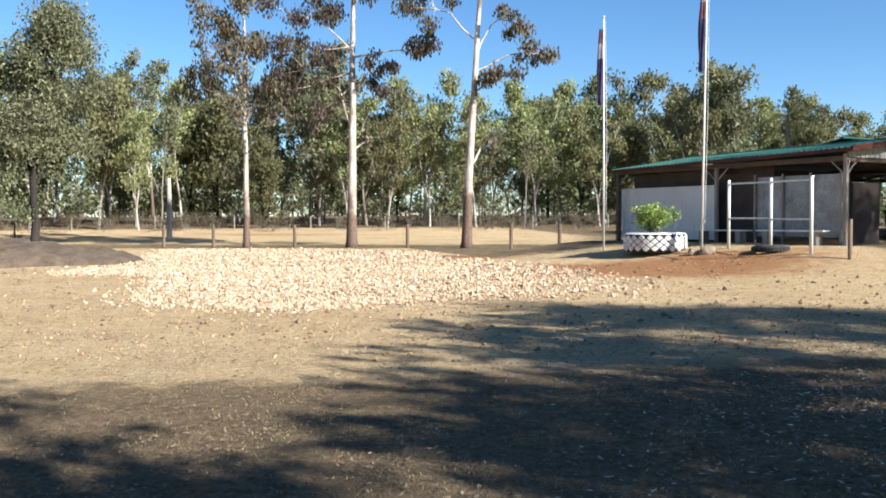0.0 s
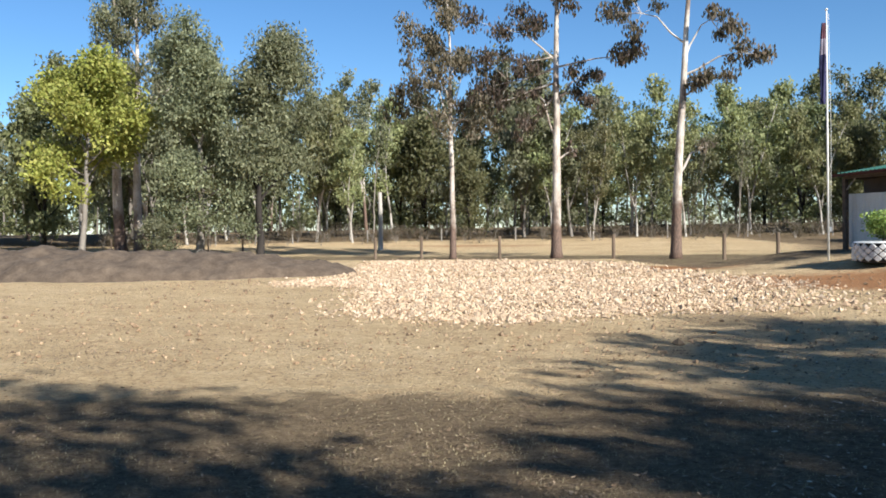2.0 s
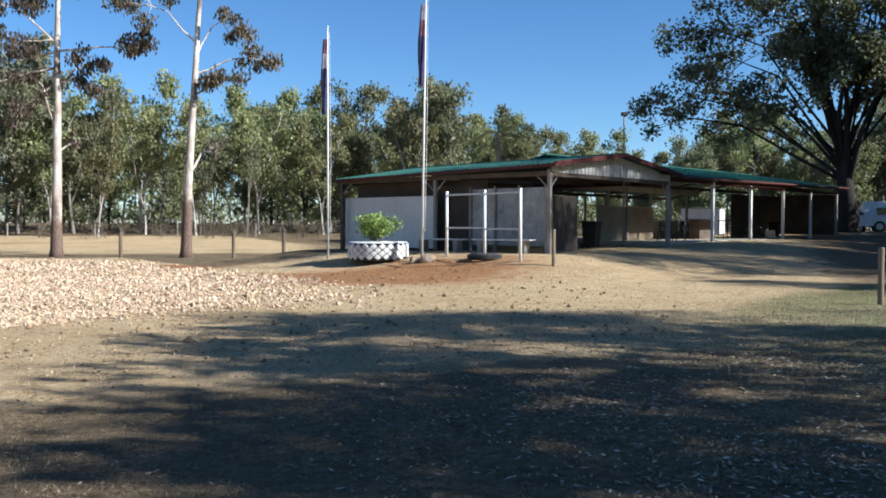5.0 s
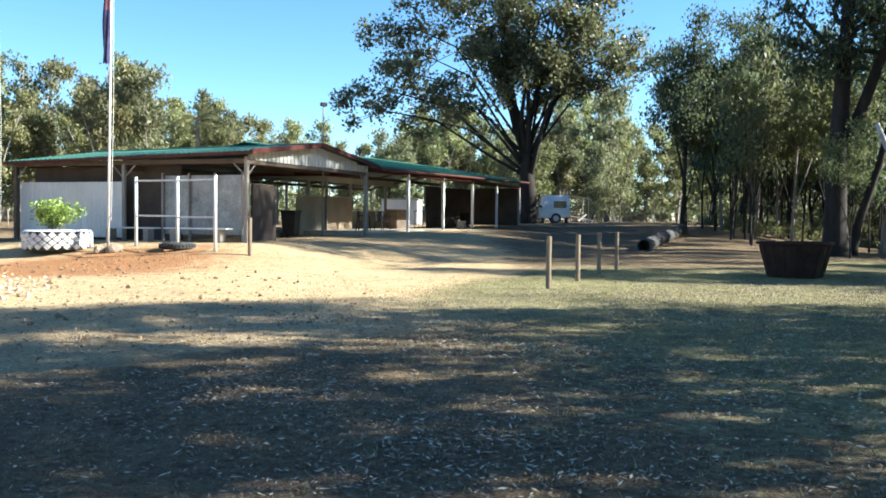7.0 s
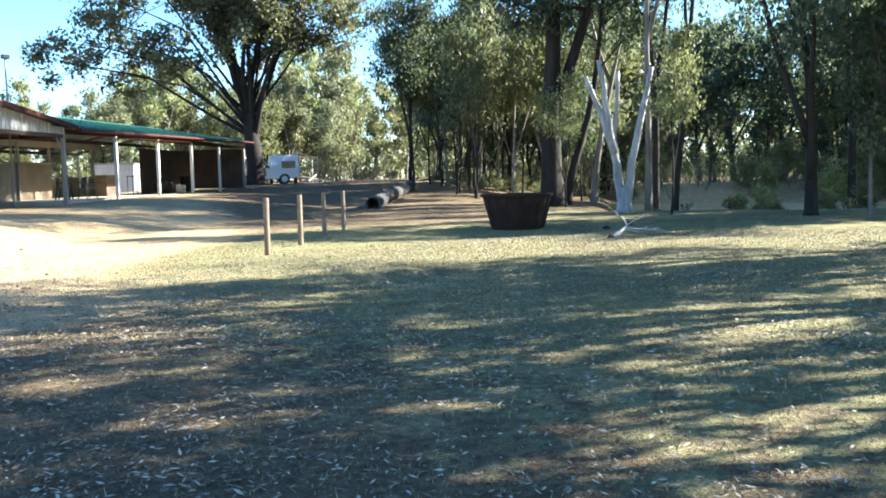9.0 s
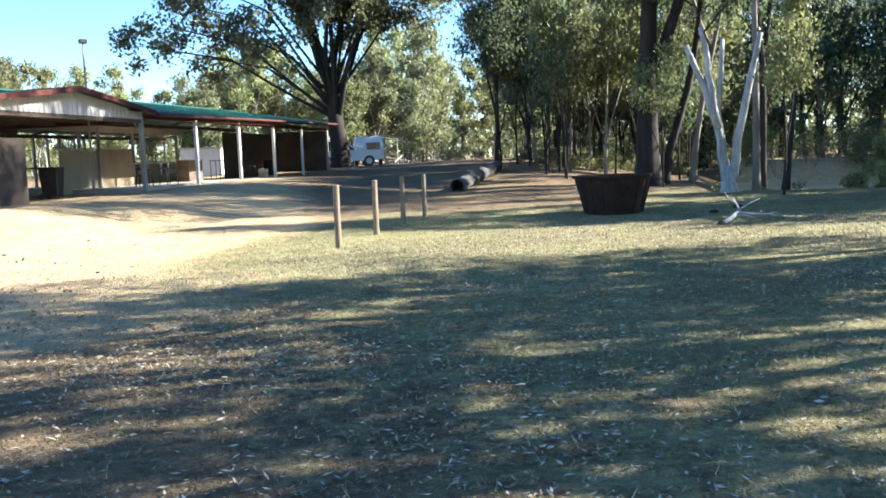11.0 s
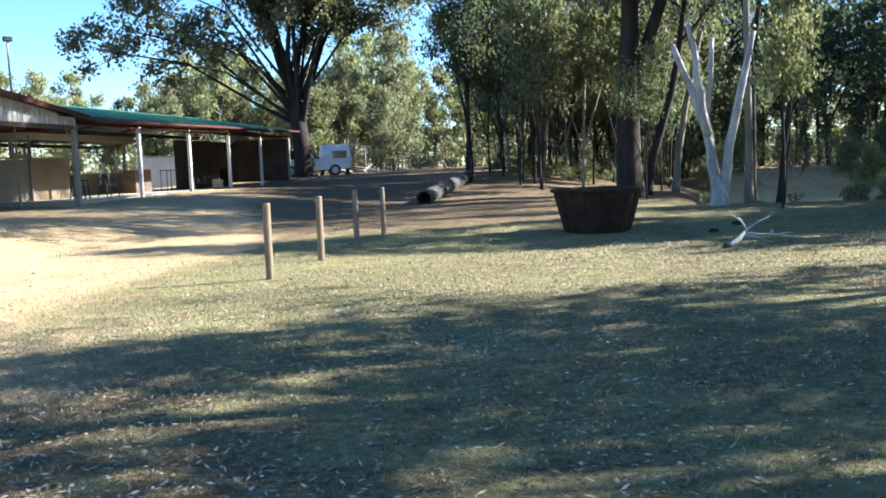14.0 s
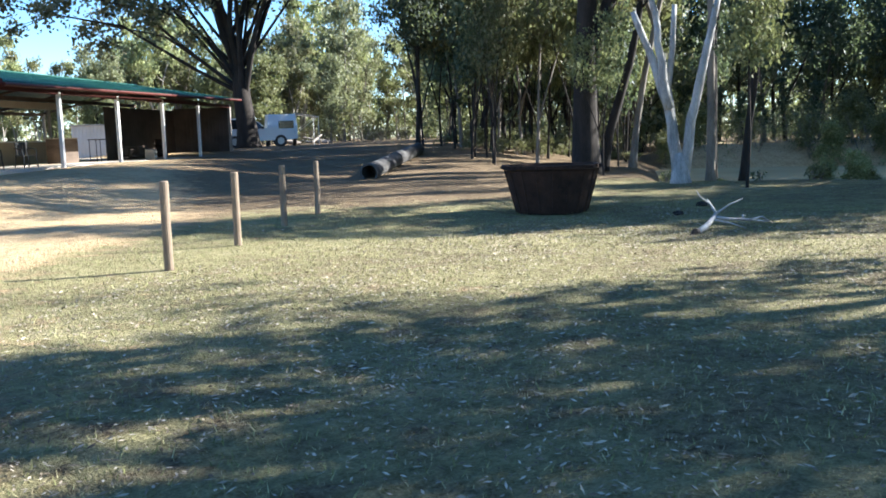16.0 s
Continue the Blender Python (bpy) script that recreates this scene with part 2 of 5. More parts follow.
def ground_material():
    """Bare dirt, dry grass, green grass, orange clay and leaf mould, by where they lie."""
    k = Nodes("ground")
    pos = k.position()
    n1, n2, n3, n4 = k.noise(0.35, 5, coord=pos), k.noise(2.3, 5, coord=pos), k.noise(11, 6, 0.65, coord=pos), k.noise(45, 4, 0.65, coord=pos)
    fine = k.math("ADD", k.math("MULTIPLY", n3, 0.55), k.math("MULTIPLY", n4, 0.45))
    mid = k.math("ADD", k.math("MULTIPLY", n1, 0.45), k.math("MULTIPLY", n2, 0.55))
    dirt = k.mix(0.5, k.ramp(mid, [(0.38, (0.40, 0.26, 0.135)), (0.5, (0.57, 0.405, 0.22)), (0.62, (0.70, 0.53, 0.31))]),
                 k.ramp(fine, [(0.40, (0.27, 0.165, 0.085)), (0.5, (0.57, 0.405, 0.22)), (0.60, (0.75, 0.57, 0.34))]))
    clay = k.ramp(k.math("ADD", k.math("MULTIPLY", n2, 0.5), k.math("MULTIPLY", n3, 0.5)), [(0.3, (0.27, 0.115, 0.045)), (0.7, (0.46, 0.24, 0.11))])
    # dry grass and litter tone, pushed darker and browner to deepen the foreground shade
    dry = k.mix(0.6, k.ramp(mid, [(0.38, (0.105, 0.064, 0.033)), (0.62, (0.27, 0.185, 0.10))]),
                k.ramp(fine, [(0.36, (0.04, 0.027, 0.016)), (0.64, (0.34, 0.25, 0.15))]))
    green = k.mix(0.55, k.ramp(mid, [(0.40, (0.12, 0.085, 0.048)), (0.48, (0.17, 0.155, 0.058)), (0.55, (0.27, 0.25, 0.10)), (0.63, (0.38, 0.33, 0.17))]),
                  k.ramp(fine, [(0.36, (0.055, 0.046, 0.022)), (0.64, (0.48, 0.40, 0.22))]))
    wob = k.math("MULTIPLY", k.math("SUBTRACT", k.math("ADD", k.math("MULTIPLY", n2, 0.6), k.math("MULTIPLY", n3, 0.4)), 0.5), 1.7)

    def mask(name):
        m = k.n.new("ShaderNodeMapRange")
        m.interpolation_type = "SMOOTHSTEP"
        k.put(m.inputs["Value"], k.math("ADD", k.attr(name), wob))
        m.inputs["From Min"].default_value, m.inputs["From Max"].default_value = 0.3, 0.7
        return m.outputs["Result"]

    c = k.mix(mask("clay"), dirt, clay)
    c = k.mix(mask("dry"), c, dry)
    c = k.mix(mask("green"), c, green)
    k.bump(k.math("ADD", n3, k.math("MULTIPLY", n4, 0.7)), 1.0, 0.085)
    return k.done(c, 0.95, 0.0, 0.15)


GROUND = ground_material()


def water_material():
    k = Nodes("muddy_water")
    k.bump(k.noise(3, 3), 0.08, 0.02)
    return k.done(k.ramp(k.noise(0.2, 3), [(0.3, (0.42, 0.30, 0.15)), (0.7, (0.54, 0.41, 0.22))]), 0.7, 0.0, 0.06)


WATER = water_material()


def blade_material(name, a, b, c):
    k = Nodes(name)
    col = k.ramp(k.island(), [(0.0, a), (0.5, b), (1.0, c)])
    return k.done(col, 0.7, 0.0, 0.2)


GRASS_BLADE = blade_material("grass_blade", (0.12, 0.145, 0.045), (0.26, 0.26, 0.095), (0.50, 0.45, 0.24))
TWIG_LITTER = blade_material("brown_litter", (0.06, 0.038, 0.022), (0.17, 0.11, 0.065), (0.36, 0.26, 0.165))
LITTER = blade_material("leaf_litter", (0.09, 0.062, 0.038), (0.26, 0.20, 0.13), (0.56, 0.48, 0.36))


# ---- mesh helpers ----
class Mesh:
    """Collects faces, then becomes one mesh."""

    def __init__(self):
        self.v, self.f, self.smooth = [], [], False

    def add(self, verts, faces):
        k = len(self.v)
        self.v += [tuple(p) for p in verts]
        self.f += [tuple(i + k for i in q) for q in faces]
        return self

    def box(self, x0, y0, z0, x1, y1, z1, c=0.0, m=None):
        """A box with edges cut off by c."""
        lo, hi = Vector((x0, y0, z0)), Vector((x1, y1, z1))
        if c <= 0:
            p = [Vector((a, b, d)) for a in (x0, x1) for b in (y0, y1) for d in (z0, z1)]
            q = [(0, 1, 3, 2), (4, 6, 7, 5), (0, 4, 5, 1), (2, 3, 7, 6), (0, 2, 6, 4), (1, 5, 7, 3)]
        else:
            bm = bmesh.new()
            bmesh.ops.create_cube(bm, size=1)
            for w in bm.verts:
                w.co = Vector([(a + b) / 2 + s * (b - a) for a, b, s in zip(lo, hi, w.co)])
            bmesh.ops.bevel(bm, geom=bm.edges[:], offset=c, segments=1, affect="EDGES")
            bm.verts.index_update()
            p, q = [w.co.copy() for w in bm.verts], [[w.index for w in f.verts] for f in bm.faces]
            bm.free()
        return self.add([m @ w for w in p] if m else p, q)

    def tube(self, pts, radii, n=8, cap=True, squash=1.0):
        """A tapered tube along points."""
        pts = [Vector(p) for p in pts]
        vs, fs = [], []
        ref = Vector((0.31, 0.95, 0.02))
        for i, p in enumerate(pts):
            d = (pts[min(i + 1, len(pts) - 1)] - pts[max(i - 1, 0)]).normalized()
            a = d.cross(ref)
            a = a.normalized() if a.length > 0.05 else d.orthogonal().normalized()
            b = d.cross(a)
            for j in range(n):
                t = 2 * math.pi * j / n
                vs.append(p + (a * math.cos(t) + b * math.sin(t) * squash) * radii[i])
        for i in range(len(pts) - 1):
            for j in range(n):
                fs.append((i * n + j, i * n + (j + 1) % n, (i + 1) * n + (j + 1) % n, (i + 1) * n + j))
        if cap:
            fs.append(tuple(range(n))[::-1])
            fs.append(tuple((len(pts) - 1) * n + j for j in range(n)))
        return self.add(vs, fs)

    def lathe(self, profile, n=24, x=0, y=0):
        """Turns (radius, height) pairs about an upright axis."""
        vs = [(x + r * math.cos(2 * math.pi * j / n), y + r * math.sin(2 * math.pi * j / n), z) for r, z in profile for j in range(n)]
        fs = [(i * n + j, i * n + (j + 1) % n, (i + 1) * n + (j + 1) % n, (i + 1) * n + j) for i in range(len(profile) - 1) for j in range(n)]
        return self.add(vs, fs)

    def ribbed(self, origin, along, up, width, heights, pitch=0.2, depth=0.025, out=None, thick=0.004):
        """A ribbed steel sheet; heights(t) gives the lower and upper edge at distance t along it."""
        o, a, u = Vector(origin), Vector(along), Vector(up)
        w = Vector(out) if out else a.cross(u).normalized()
        prof = []
        t = 0.0
        while t < width - 1e-6:
            for f, d in ((0, 0), (0.55, 0), (0.65, 1), (0.9, 1)):
                if t + f * pitch < width:
                    prof.append((t + f * pitch, d * depth))
            t += pitch
        prof.append((width, 0))
        vs = []
        for t, d in prof:
            lo, hi = heights(t)
            vs += [o + a * t + u * lo + w * d, o + a * t + u * hi + w * d]
        fs = [(2 * i, 2 * i + 2, 2 * i + 3, 2 * i + 1) for i in range(len(prof) - 1)]
        k = len(vs)
        vs += [p - w * thick for p in vs]
        fs += [(k + 2 * i, k + 2 * i + 1, k + 2 * i + 3, k + 2 * i + 2) for i in range(len(prof) - 1)]
        fs += [(2 * i + 1, 2 * i + 3, k + 2 * i + 3, k + 2 * i + 1) for i in range(len(prof) - 1)]
        fs += [(2 * i, k + 2 * i, k + 2 * i + 2, 2 * i + 2) for i in range(len(prof) - 1)]
        return self.add(vs, fs)

    def sheet(self, p00, p10, p01, p11, pitch=0.2, depth=0.03, thick=0.004):
        """A ribbed sheet between four corners; ribs run from the first edge to the second."""
        a, b, c, d = (Vector(p) for p in (p00, p10, p01, p11))
        w = (b - a).cross(c - a).normalized()
        L, vs = (b - a).length, []
        n = int(L / pitch)
        prof = [((i + f) / n, e * depth) for i in range(n) for f, e in ((0, 0), (0.55, 0), (0.65, 1), (0.9, 1))] + [(1, 0)]
        for t, e in prof:
            vs += [a.lerp(b, t) + w * e, c.lerp(d, t) + w * e]
        k = len(vs)
        vs += [q - w * thick for q in vs]
        m = len(prof) - 1
        fs = [(2 * i, 2 * i + 2, 2 * i + 3, 2 * i + 1) for i in range(m)] + [(k + 2 * i, k + 2 * i + 1, k + 2 * i + 3, k + 2 * i + 2) for i in range(m)]
        fs += [(2 * i + 1, 2 * i + 3, k + 2 * i + 3, k + 2 * i + 1) for i in range(m)] + [(2 * i, k + 2 * i, k + 2 * i + 2, 2 * i + 2) for i in range(m)]
        return self.add(vs, fs)

    def make(self, name, material, smooth=None):
        me = bpy.data.meshes.new(name)
        me.from_pydata(self.v, [], self.f)
        if smooth if smooth is not None else self.smooth:
            me.shade_smooth()
        me.materials.append(material)
        return me


def raw_mesh(name, verts, faces, material, smooth=False):
    """A mesh from number arrays."""
    me = bpy.data.meshes.new(name)
    me.from_pydata(np.asarray(verts).tolist(), [], np.asarray(faces).tolist() if not isinstance(faces, list) else faces)
    if smooth:
        me.shade_smooth()
    me.materials.append(material)
    return me


def part(name, mesh, material, parent, label="", smooth=False, at=None):
    me = mesh.make(name, material, smooth) if isinstance(mesh, Mesh) else mesh
    ob = new(name, me)
    ob.parent = parent
    if at is not None:
        ob.matrix_basis = at
    return tagged(ob, label) if label else ob


def thing(name, label, category, m=None, group="", kind=""):
    ob = new(name)
    ob.empty_display_size = 0.2
    if m is not None:
        ob.matrix_basis = m
    return tagged(ob, label, category, group, kind)


# ---- the lie of the land ----
SHED_X, SHED_Y = 9.42, 28.26
UX, UY = 0.793, 0.610
SHED_TURN = math.degrees(math.atan2(UY, UX))


def step(a, b, x):
    t = np.clip((x - a) / (b - a), 0, 1)
    return t * t * (3 - 2 * t)


def land(x, y):
    """Height of the ground, for numbers or arrays."""
    x, y = np.asarray(x, float), np.asarray(y, float)
    u, v = (x - SHED_X) * UX + (y - SHED_Y) * UY, -(x - SHED_X) * UY + (y - SHED_Y) * UX
    du, dv = np.maximum(np.maximum(-1 - u, u - 34), 0), np.maximum(np.maximum(-0.5 - v, v - 10), 0)
    fall = 5 + 7 * step(0, 15, u)
    pad = (0.6 + 0.27 * step(2, 16, u)) * (1 - step(0, fall, np.hypot(du, dv)))
    r, az = np.hypot(x, y), np.degrees(np.arctan2(x, y))
    rise = 1.15 * step(30, 62, r) * step(18, 33, az) * (1 - step(46, 57, az))
    far = 1.9 * step(48, 125, r) * (1 - step(14, 24, az))
    dip = 1.35 * step(35.2, 38.6, r) * step(56.5, 60, az) * (1 - step(95, 110, az)) * (1 - step(52, 57, r))
    bank = 0.6 * step(53, 60, r) * step(57, 60, az) * (1 - step(76, 82, az)) * (1 - step(78, 86, r))
    bumps = 0.02 * np.sin(x * 1.3 + 0.7 * np.sin(y * 0.9)) * np.sin(y * 1.1 + 0.5 * np.sin(x * 0.7))
    return np.maximum(pad, rise) + far + bank - dip + bumps


def on(x, y, turn=0.0, sink=0.0):
    """A pose on the ground."""
    return pose(x, y, float(land(x, y)) - sink, 0, 0, turn)


def ground_lines(lo, hi, dense_lo, dense_hi, fine):
    a = list(np.arange(dense_lo, dense_hi + 1e-6, fine))
    s, p = fine, a[-1]
    while p < hi:
        s *= 1.18
        p += s
        a.append(p)
    s, p = fine, a[0]
    while p > lo:
        s *= 1.18
        p -= s
        a.insert(0, p)
    return np.array(a)


def clay_mask(x, y):
    a = np.hypot((x - 3.0) / 6.5, (y - 26.0) / 4.2)
    b = np.hypot((x + 2.0) / 3.2, (y - 34.5) / 2.2)
    c = np.hypot((x + 20) / 26, (y - 66) / 7) + 0.6
    return np.clip(1.25 - np.minimum(np.minimum(a, b), c), 0, 1)


def dry_mask(x, y):
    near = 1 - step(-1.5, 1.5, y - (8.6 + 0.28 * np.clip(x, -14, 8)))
    back = step(-1.5, 1.5, y - (33.2 + 2.3 * np.clip(-x - 1.5, 0, 5))) * (1 - step(8, 11, x))
    away = step(10, 16, x + 0.0 * y) * step(-3, 3, (x - 15.5) * 0.9 - (y - 21.4) * 0.5)
    r, az = np.hypot(x, y), np.degrees(np.arctan2(x, y))
    bare = step(48, 53, r) * (1 - step(68, 74, r)) * step(57, 60, az) * (1 - step(76, 82, az))
    return np.clip(np.maximum(np.maximum(near, back * (0.85 - 0.6 * step(48, 53, y) * (1 - step(0, 8, x)))), np.maximum(away * 0.95, step(58, 66, r - 18 * (1 - step(-4, 6, x))))), 0, 1) * (1 - bare)


def green_mask(x, y):
    d = (x - 7.1) * 0.605 - (y - 15.0) * 0.796
    right = step(-0.8, 1.2, d) * step(2.0, 9.5, x - 0.25 * y + 2)
    right = right * (1 - step(36, 40, np.hypot(x, y))) * (1 - 0.75 * step(25, 32, np.hypot(x, y)) * (1 - step(50, 56, np.degrees(np.arctan2(x, y)))))
    back = 0.35 * step(35, 38, y + 0.24 * x) * (1 - step(56, 64, y)) * (1 - step(4, 9, x))
    return np.clip(np.maximum(right * 0.75, back), 0, 1)


gx, gy = ground_lines(-1500, 1500, -34, 48, 0.45), ground_lines(-1500, 1500, -14, 58, 0.45)
XX, YY = np.meshgrid(gx, gy)
gverts = np.stack([XX, YY, land(XX, YY)], -1).reshape(-1, 3)
nx, ny = len(gx), len(gy)
ii = (np.arange(ny - 1)[:, None] * nx + np.arange(nx - 1)[None]).ravel()
gfaces = np.stack([ii, ii + 1, ii + nx + 1, ii + nx], -1)
ground_me = raw_mesh("ground", gverts, gfaces, GROUND, True)
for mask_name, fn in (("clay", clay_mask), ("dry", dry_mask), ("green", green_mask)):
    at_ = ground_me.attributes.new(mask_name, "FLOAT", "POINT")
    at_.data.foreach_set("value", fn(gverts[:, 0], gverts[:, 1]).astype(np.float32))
ground = tagged(new("ground", ground_me), "sandy dirt yard with dry grass and leaf litter", "ground", kind="structure")

wv = [(27, 6, -0.46), (60, -20, -0.46), (95, 20, -0.46), (50, 42, -0.46), (34, 25, -0.46)]
water = tagged(new("water", raw_mesh("water", wv, [list(range(5))], WATER)), "still muddy brown creek water between the banks", "water", kind="structure")


# ---- trees ----
def wander(rng, start, way, length, n, curl, lift):
    """Points of a branch that bends as it grows."""
    p, d = np.array(start, float), np.array(way, float)
    pts = [p.copy()]
    for _ in range(n):
        d = d + rng.normal(0, curl, 3) + np.array([0, 0, lift])
        d /= np.linalg.norm(d)
        p = p + d * length / n
        pts.append(p.copy())
    return np.array(pts)


def leaves_mesh(name, rng, clumps, per, size, droop, material, slim=0.42, flat=0.8, thin=False):
    """Many small leaves in loose clumps. clumps: rows of x, y, z, radius."""
    clumps = np.asarray(clumps, float)
    counts = np.maximum((per * (clumps[:, 3] / clumps[:, 3].mean()) ** 2).astype(int), 4)
    idx = np.repeat(np.arange(len(clumps)), counts)
    n = len(idx)
    d = rng.normal(0, 1, (n, 3))
    d /= np.linalg.norm(d, axis=1, keepdims=True)
    rad = rng.random(n) ** 0.75 * 1.35
    off = d * rad[:, None] * clumps[idx, 3:4]
    off[:, 2] *= flat
    twig = np.sin(off @ rng.normal(0, 2.2, (3, 2))) @ np.array([0.12, 0.12])
    c = clumps[idx, :3] + off + twig[:, None] * clumps[idx, 3:4] * d * 0.5
    ax = rng.normal(0, 1, (n, 3)) * (1 - droop * 0.6)
    ax[:, 2] -= droop * 1.6
    ax /= np.linalg.norm(ax, axis=1, keepdims=True)
    w = np.cross(ax, rng.normal(0, 1, (n, 3)))
    w /= np.linalg.norm(w, axis=1, keepdims=True) + 1e-9
    s = size * rng.uniform(0.6, 1.35, n)[:, None]
    a, b = ax * s * 0.5, w * s * 0.5 * slim
    if thin:
        v = np.stack([c - a * 0.8 + b, c + a, c - a * 0.8 - b], 1).reshape(-1, 3)
        f = np.arange(3 * n).reshape(-1, 3)
    else:
        v = np.stack([c - a, c - a * 0.1 + b, c + a, c - a * 0.1 - b], 1).reshape(-1, 3)
        f = np.arange(4 * n).reshape(-1, 4)
    return raw_mesh(name, v, f, material)


def tree_meshes(seed, H, r, base=0.4, spread=3.0, limbs=9, clump=1.0, per=120, leaf=0.3, droop=0.5, bark=None, foliage=None,
                lean=(0, 0), curl=0.06, sub=3, ends=(), top=True, forks=0, slim=0.42, low=0, elev=(25, 62), thin=False, fork_from=2):
    """The trunk with its limbs, and the crown. ends: rows of height, dx, dy, dz, clump radius for limbs of known reach."""
    rng = np.random.default_rng(seed)
    m, clumps = Mesh(), []
    stems = [wander(rng, (0, 0, -0.15), (lean[0], lean[1], 1), H * 0.93, 10, curl, 0.05)]
    for k in range(forks):
        a = rng.uniform(0, 6.28)
        stems.append(wander(rng, stems[0][fork_from + k % 2], (0.35 * math.cos(a), 0.35 * math.sin(a), 1), H * rng.uniform(0.6, 0.8), 8, curl, 0.05))
    for si, st in enumerate(stems):
        n = len(st)
        rr = r * (0.62 if si and forks < 3 else 0.33 if si else 1.0)
        radii = [rr * (1 - 0.86 * (i / (n - 1)) ** 0.9) for i in range(n)]
        line = list(st)
        if si == 0:
            line.insert(1, st[0] * 0.72 + st[1] * 0.28)
            radii.insert(1, rr * 1.06)
            radii[0] = rr * 1.4
        m.tube(line, radii, 7 if thin else 10)
        L = limbs if si == 0 else limbs // 2
        for i in range(L):
            t = base + (0.97 - base) * (i + rng.uniform(0.1, 0.9)) / L
            k = t * (n - 1)
            j = min(int(k), n - 2)
            p = st[j] + (st[j + 1] - st[j]) * (k - j)
            a, e = i * 2.4 + rng.uniform(-0.6, 0.6) + seed, radians(rng.uniform(*elev))
            way = (math.cos(a) * math.cos(e), math.sin(a) * math.cos(e), math.sin(e))
            ln = spread * (1.05 - 0.55 * (t - base) / (1 - base)) * rng.uniform(0.6, 1.1)
            lr = max(rr * (1 - 0.86 * t) * 0.5, 0.012)
            pts = wander(rng, p, way, ln, 5, 0.16, 0.04)
            m.tube(pts, list(np.linspace(lr, lr * 0.25, 6)), 4 if thin else 6, False)
            clumps += [(*pts[-1], clump * rng.uniform(0.7, 1.25)), (*pts[3], clump * rng.uniform(0.5, 0.9))]
            for _ in range(sub):
                q = pts[rng.integers(2, 5)]
                w2 = np.array(way) + rng.normal(0, 0.7, 3)
                b2 = wander(rng, q, w2 / np.linalg.norm(w2), ln * rng.uniform(0.3, 0.6), 3, 0.2, 0.0)
                m.tube(b2[::3] if thin else b2, [lr * 0.4, lr * 0.12] if thin else list(np.linspace(lr * 0.4, lr * 0.12, 4)), 3 if thin else 4, False)
                clumps.append((*b2[-1], clump * rng.uniform(0.55, 1.15)))
        if top:
            clumps.append((*st[-1], clump))
    for z, dx, dy, dz, cr in ends:
        t = min(z / (H * 0.93), 0.99) * 10
        j = min(int(t), 9)
        p = stems[0][j] + (stems[0][j + 1] - stems[0][j]) * (t - j)
        q = p + np.array([dx, dy, dz])
        mid = p + np.array([dx * 0.55, dy * 0.55, dz * 0.8])
        lr = max(r * (1 - 0.86 * t / 10) * (0.24 if forks > 3 else 0.42), 0.02)
        m.tube([p, (p * 0.6 + mid * 0.4) + rng.normal(0, 0.06, 3), mid, q], [lr, lr * 0.75, lr * 0.55, lr * 0.2], 6, False)
        for _ in range(7):
            o = rng.normal(0, cr * 0.72, 3)
            o[2] *= 0.8
            m.tube([mid * 0.3 + q * 0.7, q + o], [lr * 0.25, lr * 0.08], 4, False)
            clumps.append((*(q + o), cr * rng.uniform(0.35, 0.7)))
    for _ in range(low):
        a, d = rng.uniform(0, 6.28), spread * rng.uniform(0.2, 0.85)
        clumps.append((d * math.cos(a), d * math.sin(a), H * rng.uniform(0.12, base + 0.05), clump * rng.uniform(0.7, 1.1)))
    wood = m.make("trunk", bark, True)
    return wood, leaves_mesh("crown", rng, clumps, per, leaf, droop, foliage, slim, 0.85, thin) if clumps else None


def plant_tree(name, meshes, label, m, category="tree", group=""):
    t = thing(name, label, category, m, group)
    part("trunk", meshes[0], None, t)
    if meshes[1]:
        part("crown", meshes[1], None, t)
    return t


def scaled(m, s):
    return m @ Matrix.Diagonal((s, s, s, 1))


# the gums along the fence
plant_tree("gum_tree", tree_meshes(11, 18, 0.18, 0.5, 2.2, 7, 0.62, 120, 0.24, 0.85, GUM_BARK, LEAF_BROWN, curl=0.03,
           ends=[(6.5, -2.6, 0.4, 2.4, 0.9), (7.2, -1.3, -0.3, 3.4, 1.1), (6.8, 0.9, -0.4, 1.0, 1.0), (8.3, 1.1, 0.3, 2.2, 1.1), (9, -2.2, 0, 3.4, 1.0), (7.5, 1.8, 0.2, 0.4, 0.9)]),
           "slender white-trunked gum with dark bronze foliage", on(-15.4, 46.9))
plant_tree("gum_tree", tree_meshes(12, 21, 0.28, 0.62, 2.6, 7, 0.62, 115, 0.24, 0.9, GUM_BARK, LEAF_BROWN, curl=0.022,
           ends=[(10.2, 3.7, 0.2, 0.4, 0.8), (10.2, -3.0, 0.2, -0.6, 1.0), (9.4, -4.6, 0.2, -0.9, 0.95), (10.8, -1.9, -0.2, -0.2, 0.8), (8.8, -1.7, 0.2, -1.2, 0.75), (8.4, 1.4, 0.1, 1.2, 0.6), (6.4, -1.2, 0.2, 2.6, 0.5), (10.5, -3.0, 0, 2.0, 1.1), (8.6, 1.3, 0.5, 0.4, 0.7), (5.2, 1.0, 0.3, 0.6, 0.35)]),
           "tall white gum with peeling bark and a rough dark foot", on(-9.6, 46.7))
